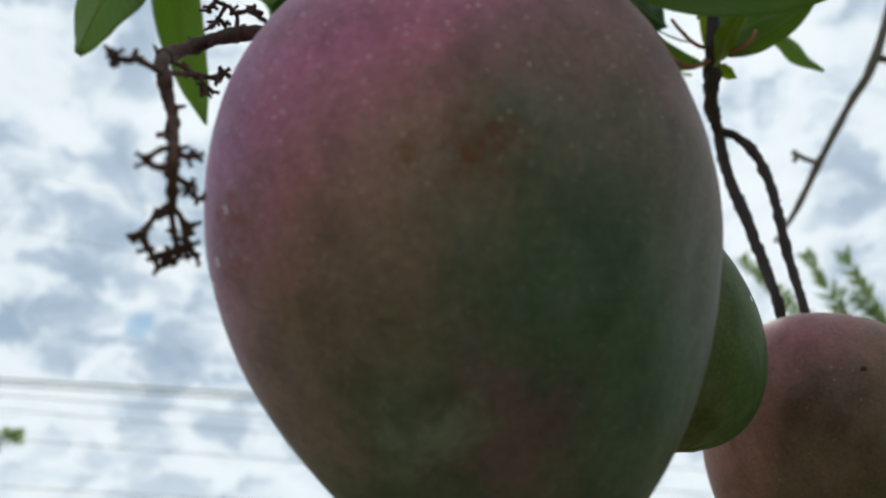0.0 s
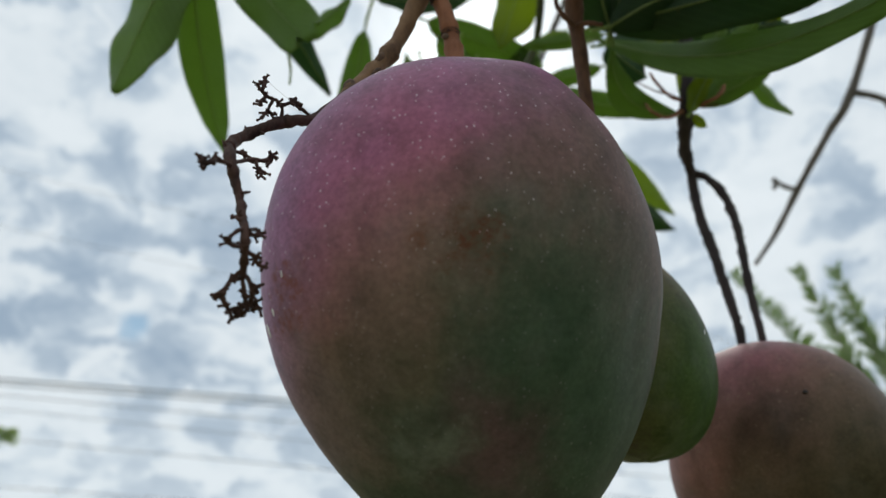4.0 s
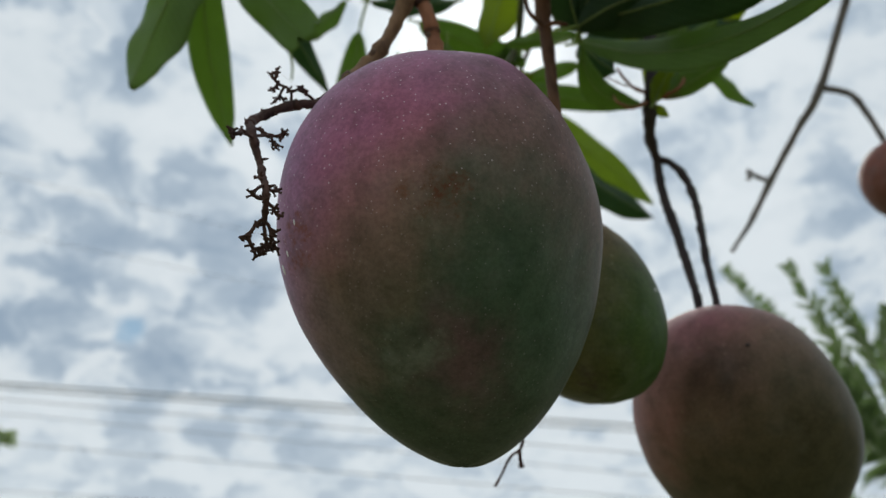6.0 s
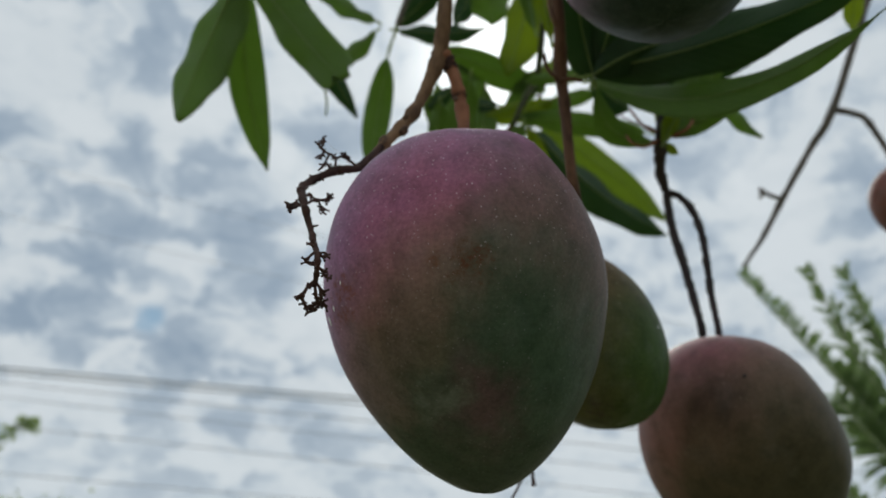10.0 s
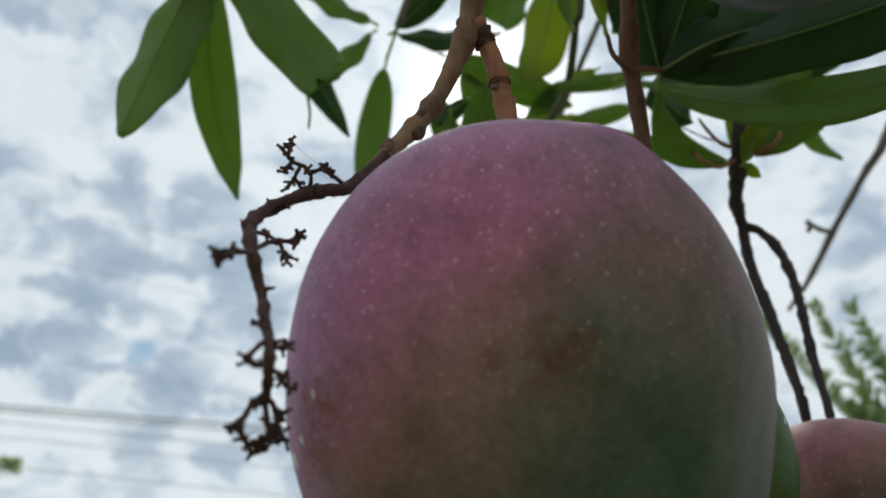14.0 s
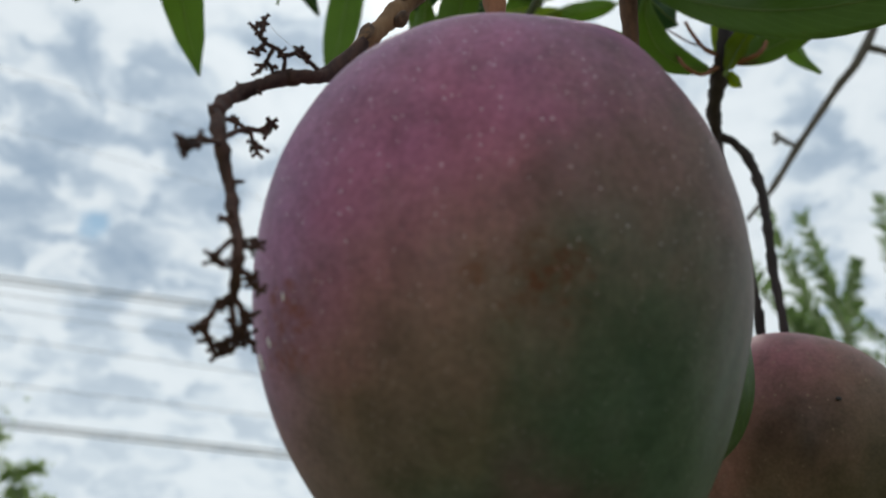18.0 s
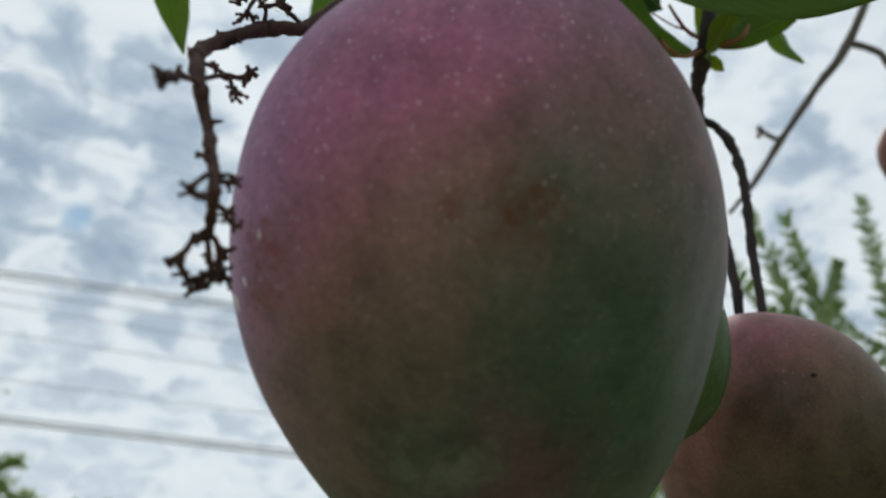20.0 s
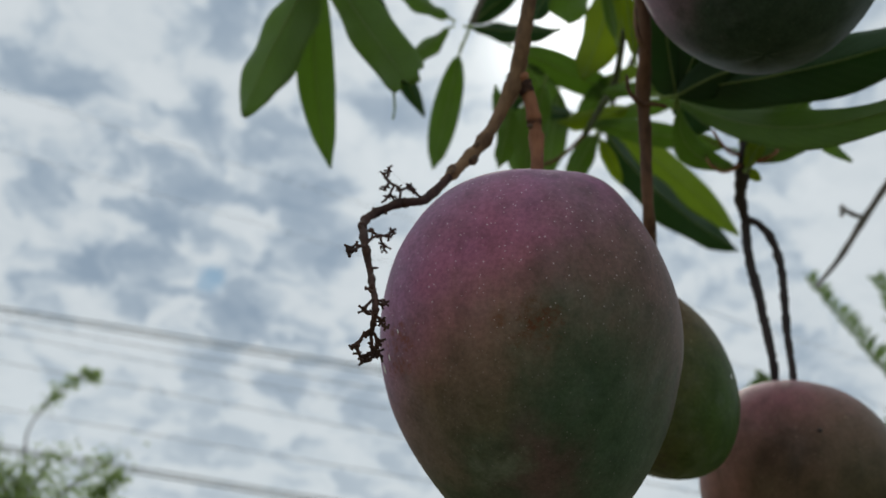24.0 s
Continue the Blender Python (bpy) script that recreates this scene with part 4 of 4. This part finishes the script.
# the cluster under the sun
tree_leaf((-0.0560, 0.4100, 2.0450), (0.0190, 0.4200, 2.0570), 0.0204, LEAF_SHADED, tilt=-15)
tree_leaf((-0.0180, 0.4300, 2.0410), (0.0730, 0.4500, 2.0140), 0.0287, LEAF_MID, tilt=15, full=0.45)
tree_leaf((0.0300, 0.4100, 2.1350), (0.0230, 0.4400, 2.0800), 0.0426, LEAF_MID, tilt=-20, full=0.4)
tree_leaf((0.0600, 0.3800, 2.0970), (0.0370, 0.4200, 2.0050), 0.0387, LEAF_BACKLIT, tilt=20, full=0.45)
tree_leaf((0.0060, 0.3300, 1.9290), (-0.0030, 0.3700, 1.8800), 0.0242, LEAF_MID, tilt=-12)
tree_leaf((-0.0160, 0.3600, 1.9300), (-0.0220, 0.3900, 1.8970), 0.0180, LEAF_MID, tilt=20)
tree_leaf((0.0270, 0.3700, 1.9360), (0.0020, 0.3800, 1.9460), 0.0108, LEAF_SHADED, tilt=10)
tree_leaf((0.0460, 0.3800, 1.9260), (0.0300, 0.3900, 1.8850), 0.0184, LEAF_MID, tilt=-12, full=0.5)
tree_leaf((0.0480, 0.3700, 1.9160), (0.0670, 0.3900, 1.8910), 0.0106, LEAF_BACKLIT, tilt=12)
tree_leaf((0.0910, 0.3200, 1.9280), (0.0420, 0.3200, 1.9180), 0.0101, LEAF_MID, tilt=-10, full=0.45)
tree_leaf((0.1510, 0.4300, 1.9570), (0.0430, 0.4300, 1.9710), 0.0210, LEAF_MID, tilt=-20, full=0.5)
tree_leaf((0.0760, 0.4300, 1.9890), (0.0240, 0.4400, 1.9740), 0.0180, LEAF_BACKLIT, tilt=10, full=0.5)
tree_leaf((0.1130, 0.4300, 1.9980), (0.0650, 0.4400, 1.9880), 0.0150, LEAF_MID, tilt=-8, full=0.5)
tree_leaf((0.0480, 0.3800, 1.9470), (0.0180, 0.3800, 1.9340), 0.0103, LEAF_BACKLIT, tilt=10)
tree_leaf((0.0490, 0.3000, 1.9450), (0.0380, 0.2800, 1.9780), 0.0084, LEAF_MID, tilt=10)
tree_leaf((-0.0056, 0.3802, 1.9600), (-0.0278, 0.3875, 1.9453), 0.0131, LEAF_SHADED, tilt=5)
tree_leaf((-0.0176, 0.3965, 1.9286), (-0.0298, 0.3781, 1.9630), 0.0114, LEAF_MID, tilt=5)
tree_leaf((0.0508, 0.2333, 1.8765), (0.0408, 0.2127, 1.9151), 0.0083, LEAF_BACKLIT, tilt=-14)
tree_leaf((0.0549, 0.2328, 1.8775), (0.0545, 0.2127, 1.9156), 0.0083, LEAF_MID, tilt=14)
tree_leaf((0.0751, 0.2434, 1.8582), (0.0583, 0.1969, 1.9030), 0.0287, LEAF_SHADED, tilt=12, full=0.42)
tree_leaf((0.0751, 0.2434, 1.8582), (0.0895, 0.1983, 1.9014), 0.0300, LEAF_SHADED, tilt=-12, full=0.42)
tree_leaf((-0.0542, 0.3880, 2.0291), (-0.0136, 0.3707, 2.0635), 0.0223, LEAF_SHADED, tilt=25)
tree_leaf((-0.0100, 0.4400, 2.0350), (0.0300, 0.4600, 1.9790), 0.0278, LEAF_MID, tilt=8)
tree_leaf((0.0680, 0.4400, 2.0300), (0.0380, 0.4600, 1.9920), 0.0219, LEAF_MID, tilt=-8, full=0.5)
tree_leaf((0.0600, 0.3300, 2.0450), (0.0590, 0.3600, 2.0000), 0.0152, LEAF_BACKLIT, tilt=-10)
tree_leaf((0.0190, 0.4200, 1.9910), (0.0130, 0.4400, 1.9180), 0.0234, LEAF_MID, tilt=14)
tree_leaf((-0.0230, 0.4500, 2.0190), (-0.0040, 0.4600, 1.9310), 0.0248, LEAF_MID, tilt=-8)
tree_leaf((0.0110, 0.4600, 2.1540), (-0.0090, 0.4700, 2.1070), 0.0225, LEAF_SHADED, tilt=-8)
tree_leaf((0.0860, 0.4200, 2.0230), (0.0580, 0.4300, 2.0120), 0.0126, LEAF_LIT, tilt=-8)
tree_leaf((0.2050, 0.3100, 1.9610), (0.1870, 0.3300, 1.9390), 0.0130, LEAF_BACKLIT, tilt=8)
tree_leaf((0.1410, 0.3400, 1.9260), (0.1940, 0.3600, 1.9270), 0.0194, LEAF_LIT, tilt=8, full=0.5)
# the fork's whorl
tree_leaf((0.1200, 0.2996, 1.8540), (0.0830, 0.2757, 1.8774), 0.0170, LEAF_MID, tilt=-15, bend=-0.23)
tree_leaf((0.1291, 0.2974, 1.8582), (0.1701, 0.2769, 1.8753), 0.0149, LEAF_MID, tilt=12, bend=0.05)
tree_leaf((0.1910, 0.3720, 1.9630), (0.2283, 0.3918, 1.9264), 0.0145, LEAF_MID, tilt=-15, bend=0.05, full=0.5)
tree_leaf((0.1239, 0.2909, 1.8489), (0.1359, 0.2793, 1.8708), 0.0115, LEAF_BACKLIT, tilt=18)
tree_leaf((0.1269, 0.2995, 1.8541), (0.1354, 0.3026, 1.8484), 0.0065, LEAF_BACKLIT, tilt=10)
tree_leaf((0.1218, 0.2992, 1.8856), (0.1159, 0.2905, 1.9135), 0.0101, LEAF_BACKLIT, tilt=10)
tree_leaf((0.1274, 0.3062, 1.8627), (0.1299, 0.2963, 1.9239), 0.0089, LEAF_BACKLIT, tilt=-10)
tree_leaf((0.1287, 0.3062, 1.8627), (0.1510, 0.2887, 1.9168), 0.0169, LEAF_MID, tilt=-10)
tree_leaf((0.1320, 0.3142, 1.8691), (0.1697, 0.2903, 1.9139), 0.0184, LEAF_MID, tilt=10)
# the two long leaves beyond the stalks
tree_leaf((0.0699, 0.5350, 2.0342), (0.2130, 0.6191, 1.9662), 0.0425, LEAF_SHADED, tilt=-22, fold=25, bend=0.02, full=0.45)
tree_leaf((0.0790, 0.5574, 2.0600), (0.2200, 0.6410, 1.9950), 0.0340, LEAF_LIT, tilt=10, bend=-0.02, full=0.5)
branch("shoot", [(0.30, 0.20, 2.62), (0.2, 0.4, 2.35), (0.09, 0.50, 2.10), (0.0628, 0.5373, 2.0295)], 0.005, 0.0015, BARK_GREY)
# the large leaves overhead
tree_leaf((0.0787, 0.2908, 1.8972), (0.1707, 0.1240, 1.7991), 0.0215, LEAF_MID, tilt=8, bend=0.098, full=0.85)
tree_leaf((0.0706, 0.2496, 1.8677), (0.1912, 0.1587, 1.8521), 0.0330, LEAF_SHADED, tilt=-8, bend=0.02)
tree_leaf((0.0731, 0.2347, 1.8533), (0.1600, 0.2290, 1.8750), 0.0300, LEAF_SHADED, tilt=15, bend=-0.1)
tree_leaf((0.0930, 0.3200, 1.9200), (0.2040, 0.3250, 1.9440), 0.0250, LEAF_SHADED, tilt=6, full=0.45)
tree_leaf((0.0870, 0.3000, 1.9010), (0.1100, 0.3100, 1.8870), 0.0200, LEAF_SHADED, tilt=-10, full=0.5)
tree_leaf((0.2971, 0.3328, 2.0408), (0.2942, 0.3548, 1.9988), 0.0165, LEAF_BACKLIT, tilt=10)

# ---- power lines ----
def power_line(left, right, radius, sag):
    a, b = Vector(left), Vector(right)
    pts = [a.lerp(b, k / 12) + Vector((0, 0, -sag * 4 * (k / 12) * (1 - k / 12))) for k in range(13)]
    v, f = tube_data(pts, radius, radius, 7, 3, 0.0)
    tagged(mesh_object("power_line", v, f, CABLE), "grey overhead power cable crossing the cloudy sky", "cable", "overhead cables")


for height, slope, y, radius in ((6.38, -0.0585, 14.0, 0.019), (6.29, -0.0600, 14.0, 0.014), (6.13, -0.0769, 14.0, 0.008), (5.89, -0.0860, 14.0, 0.006), (5.36, -0.0760, 14.0, 0.007),
        (4.50, -0.0520, 14.0, 0.007), (3.86, -0.0420, 14.0, 0.017), (3.78, -0.0420, 14.0, 0.020), (10.94, -0.2459, 14.0, 0.004), (9.64, -0.2125, 14.0, 0.004)):
    power_line((-45, y, height - 35 * slope), (38, y, height + 48 * slope), radius, 0.0)

# ---- palm behind the fruit ----
def leaflet_data(root, out, length, wide):
    """A narrow folded blade that droops towards its point."""
    across = out.cross(Vector((0.25, 0.9, 0.35))).normalized() * wide
    verts, faces = [], []
    for u, w, drop in ((0, 0.35, 0), (0.25, 1.0, 0.02), (0.6, 0.85, 0.10), (0.85, 0.45, 0.21), (1.0, 0.05, 0.30)):
        c = root + out * (length * u) + Vector((0, 0, -drop * length))
        verts += [c - across * w, c + Vector((0, 0.25 * wide * w, -0.4 * wide * w)), c + across * w]
    for r in range(4):
        for c in range(2):
            i = r * 3 + c
            faces.append((i, i + 1, i + 4, i + 3))
    return verts, faces


def palm_frond(parent, points, count, reach, seed, sides=(1.0, 1.0), wide=0.010, apart=False, lean=0.8, mat=None):
    """One feather leaf: a curved midrib with two rows of narrow drooping leaflets."""
    rnd = random.Random(seed)
    line = curve_through(points, 20)
    last = len(line) - 1
    v, f = tube_data(points, 0.012, 0.003, 7, 8, 0.05)
    frond = mesh_object("frond", v, f, PALM_RIB, parent)
    verts, faces = [], []
    for k in range(count):
        s = 0.10 + 0.89 * (k + 0.4 * rnd.random()) / count
        at = s * last
        q = line[int(at)].lerp(line[min(last, int(at) + 1)], at % 1)
        ahead = (line[min(last, int(at) + 2)] - line[max(0, int(at) - 2)]).normalized()
        side = ahead.cross(Vector((0.25, 0.9, 0.35))).normalized()
        for sign, size in ((-1, sides[0]), (1, sides[1])):
            length = reach * size * (0.55 + 0.5 * math.sin(math.pi * min(1, 0.2 + 0.75 * s))) * rnd.uniform(0.78, 1.12)
            if length < 0.01:
                continue
            out = (side * sign * rnd.uniform(0.55, 0.85) + ahead * lean * rnd.uniform(0.7, 1.25) + Vector((0, rnd.uniform(-0.45, 0.35), rnd.uniform(-0.30, 0.10)))).normalized()
            lv, lf = leaflet_data(q, out, length, wide * rnd.uniform(0.8, 1.2))
            if apart:
                mesh_object("leaflet", lv, lf, mat or PALM_LEAF, frond, uvs=[(0.5, 0.5)] * len(lv))
            else:
                faces += [tuple(x + len(verts) for x in face) for face in lf]
                verts += lv
    if not apart:
        tagged(mesh_object("foliage", verts, faces, mat or PALM_LEAF, frond, uvs=[(0.5, 0.5)] * len(verts)), kind="stuff")
    return frond


palm = new("palm")
palm.location = (2.05, 3.15, 0)
tagged(palm, "clumping palm with yellow canes and feathery green fronds", "palm")
PALM_BACK = Matrix.Translation((-2.05, -3.15, 0))
for way in ([(2.22, 3.15, 0), (2.20, 3.17, 1.0), (2.089, 3.2, 1.727), (1.926, 3.2, 2.074), (1.787, 3.2, 2.353)], [(2.15, 3.2, 0), (2.21, 3.15, 1.0), (2.1837, 3.0844, 2.4763)], [(2.25, 3.05, 0), (2.36, 3.03, 0.85), (2.4, 3.0, 2.1)]):
    stem("cane", [Vector(q) for q in way], 0.046, 0.030, PALM_CANE, palm, "ringed yellow cane", sides=12, steps=8, rough=0.03, knobs=tuple((0.1 * i, 0.12) for i in range(1, 10))).matrix_parent_inverse = PALM_BACK
# the fronds seen past the dusky mango
for k, (points, count, reach, sides, lean) in enumerate((
        ([(1.739, 2.95, 2.248), (1.497, 2.95, 2.606), (1.141, 2.95, 3.098)], 48, 0.100, (1.0, 0.16), 0.45),
        ([(1.753, 3.05, 2.464), (1.614, 3.05, 2.762), (1.472, 3.05, 3.175)], 17, 0.140, (1.0, 0.75), 1.9),
        ([(1.790, 3.10, 2.640), (1.725, 3.10, 2.900), (1.656, 3.10, 3.206)], 13, 0.130, (1.0, 0.8), 1.9),
        ([(2.041, 3.00, 2.441), (1.989, 3.00, 2.847), (1.951, 3.00, 3.277)], 24, 0.080, (1.0, 1.0), 1.1))):
    palm_frond(palm, points, count, reach, 40 + k, sides, 0.0115, True, lean).matrix_parent_inverse = PALM_BACK
for k, (points, count, reach) in enumerate((
        ([(2.174, 3.10, 2.569), (1.901, 3.10, 2.687), (1.599, 3.10, 3.040)], 20, 0.06),
        ([(1.726, 2.90, 2.217), (1.573, 2.92, 2.354), (1.447, 2.95, 2.565)], 34, 0.13),
        ([(1.716, 2.95, 2.330), (1.597, 2.95, 2.508), (1.515, 2.95, 2.699)], 24, 0.10),
        ([(2.073, 3.60, 2.700), (2.121, 3.60, 3.015), (2.179, 3.60, 3.231)], 30, 0.08),
        ([(2.1698, 3.0725, 2.5081), (1.95, 3.07, 2.56), (1.7387, 3.0630, 2.5857)], 9, 0.06),
        ([(2.1799, 3.1272, 2.3677), (2.0, 3.13, 2.41), (1.8075, 3.1300, 2.4068)], 9, 0.06),
        ([(2.1502, 3.2826, 1.9760), (1.97, 3.29, 2.0), (1.7971, 3.3011, 1.9727)], 12, 0.06),
        ([(1.70, 3.2, 2.0), (1.34, 3.15, 2.50), (0.98, 3.1, 2.70)], 60, 0.10),
        ([(1.70, 3.2, 2.0), (1.31, 3.1, 2.15), (0.92, 3.0, 1.95)], 40, 0.10),
        ([(2.10, 3.1, 2.2), (2.3, 3.15, 2.85), (2.5, 3.2, 3.25)], 50, 0.16),
        ([(2.4, 3.0, 2.05), (2.65, 2.95, 2.55), (2.9, 2.9, 2.7)], 45, 0.15))):
    palm_frond(palm, points, count, reach, 60 + k).matrix_parent_inverse = PALM_BACK
dead = palm_frond(palm, [(2.2681, 3.1597, 2.2742), (2.06, 3.16, 2.32), (1.8505, 3.1595, 2.3264)], 18, 0.08, 77, mat=PALM_DEAD)
dead.matrix_parent_inverse = PALM_BACK
tagged(dead, "yellowed dying frond")

# ---- small trees beyond ----
def small_tree(foot, crown, spread, height, leaves, shoots, sprigs, size, seed, label):
    """A slight tree: tapered trunk, thin limbs, and a loose crown of small leaflets with gaps."""
    rnd = random.Random(seed)
    thing = new("small_tree")
    thing.location = foot
    tagged(thing, label, "tree", "small trees beyond")
    f, c = Vector(foot), Vector(crown)
    back = Matrix.Translation(-f)
    stem("trunk", [f, f.lerp(c, 0.5) + Vector((0.06, 0, 0)), c], 0.06, 0.02, BARK_TRUNK, thing).matrix_parent_inverse = back
    ends = []
    for k in range(16):
        a = rnd.random() * 6.283
        end = c + Vector((math.cos(a) * spread * rnd.uniform(0.3, 1), math.sin(a) * spread * rnd.uniform(0.3, 1), height * rnd.uniform(-0.6, 1.0)))
        start = f.lerp(c, rnd.uniform(0.7, 1.0))
        stem("limb", [start, start.lerp(end, 0.5) + Vector((0, 0, 0.06)), end], 0.014, 0.004, BARK_GREY, thing, sides=6, steps=4).matrix_parent_inverse = back
        ends += [(start, end, 0.13 * spread)] * 3
    if shoots:
        way = [c] + [Vector(q) for q in shoots]
        stem("limb", way, 0.012, 0.004, BARK_GREY, thing, "thin arching shoot with a drooping tip", sides=6).matrix_parent_inverse = back
        for a, b in zip(way[1:], way[2:]):
            if b.z > 3:
                ends.append((a, b, 0.04))
    for end in sprigs:
        end = Vector(end)
        start = end.lerp(c, 0.45) - Vector((0, 0, 0.18))
        stem("limb", [c - Vector((0, 0, 0.3)), start, end], 0.010, 0.003, BARK_GREY, thing, sides=6, steps=4).matrix_parent_inverse = back
        ends += [(start.lerp(end, 0.72), end, 0.045)] * 2
    verts, faces = [], []
    for k in range(leaves):
        start, end, fuzz = ends[rnd.randrange(len(ends))]
        q = start.lerp(end, rnd.uniform(0.35, 1.05)) + Vector((rnd.gauss(0, fuzz), rnd.gauss(0, fuzz), rnd.gauss(0, fuzz * 0.7)))
        u = Vector((rnd.gauss(0, 1), rnd.gauss(0, 1), rnd.gauss(-0.3, 0.6))).normalized()
        w = u.cross(Vector((rnd.gauss(0, 1), rnd.gauss(0, 1), rnd.gauss(0, 1)))).normalized()
        l, n = size * rnd.uniform(0.6, 1.3), len(verts)
        verts += [q, q + u * l * 0.5 + w * l * 0.24, q + u * l, q + u * l * 0.5 - w * l * 0.24]
        faces.append((n, n + 1, n + 2, n + 3))
    crown_ob = mesh_object("crown", verts, faces, FAR_LEAF, thing, smooth=False, uvs=[(0.5, 0.5)] * len(verts))
    tagged(crown_ob, kind="stuff")
    crown_ob.matrix_parent_inverse = back


small_tree((-4.3, 7.1, 0), (-4.1, 7.05, 2.3), 0.78, 0.46, 4400, [(-4.244, 7.0, 2.72), (-4.25, 7.0, 2.96), (-4.081, 7.0, 3.266), (-3.90, 7.0, 3.46), (-3.816, 7.0, 3.42)],
    [(-3.30, 7.0, 2.58), (-3.32, 7.0, 2.33), (-3.09, 7.0, 2.28), (-2.92, 7.0, 2.33), (-2.99, 7.0, 2.13), (-2.78, 7.0, 2.05), (-3.42, 7.0, 2.45)], 0.065, 5, "feathery light green tree with one tall shoot")
small_tree((-2.5, 9.0, 0), (-2.66, 9.0, 1.72), 0.62, 0.36, 3600, [], [], 0.08, 6, "low green tree top beyond the garden")
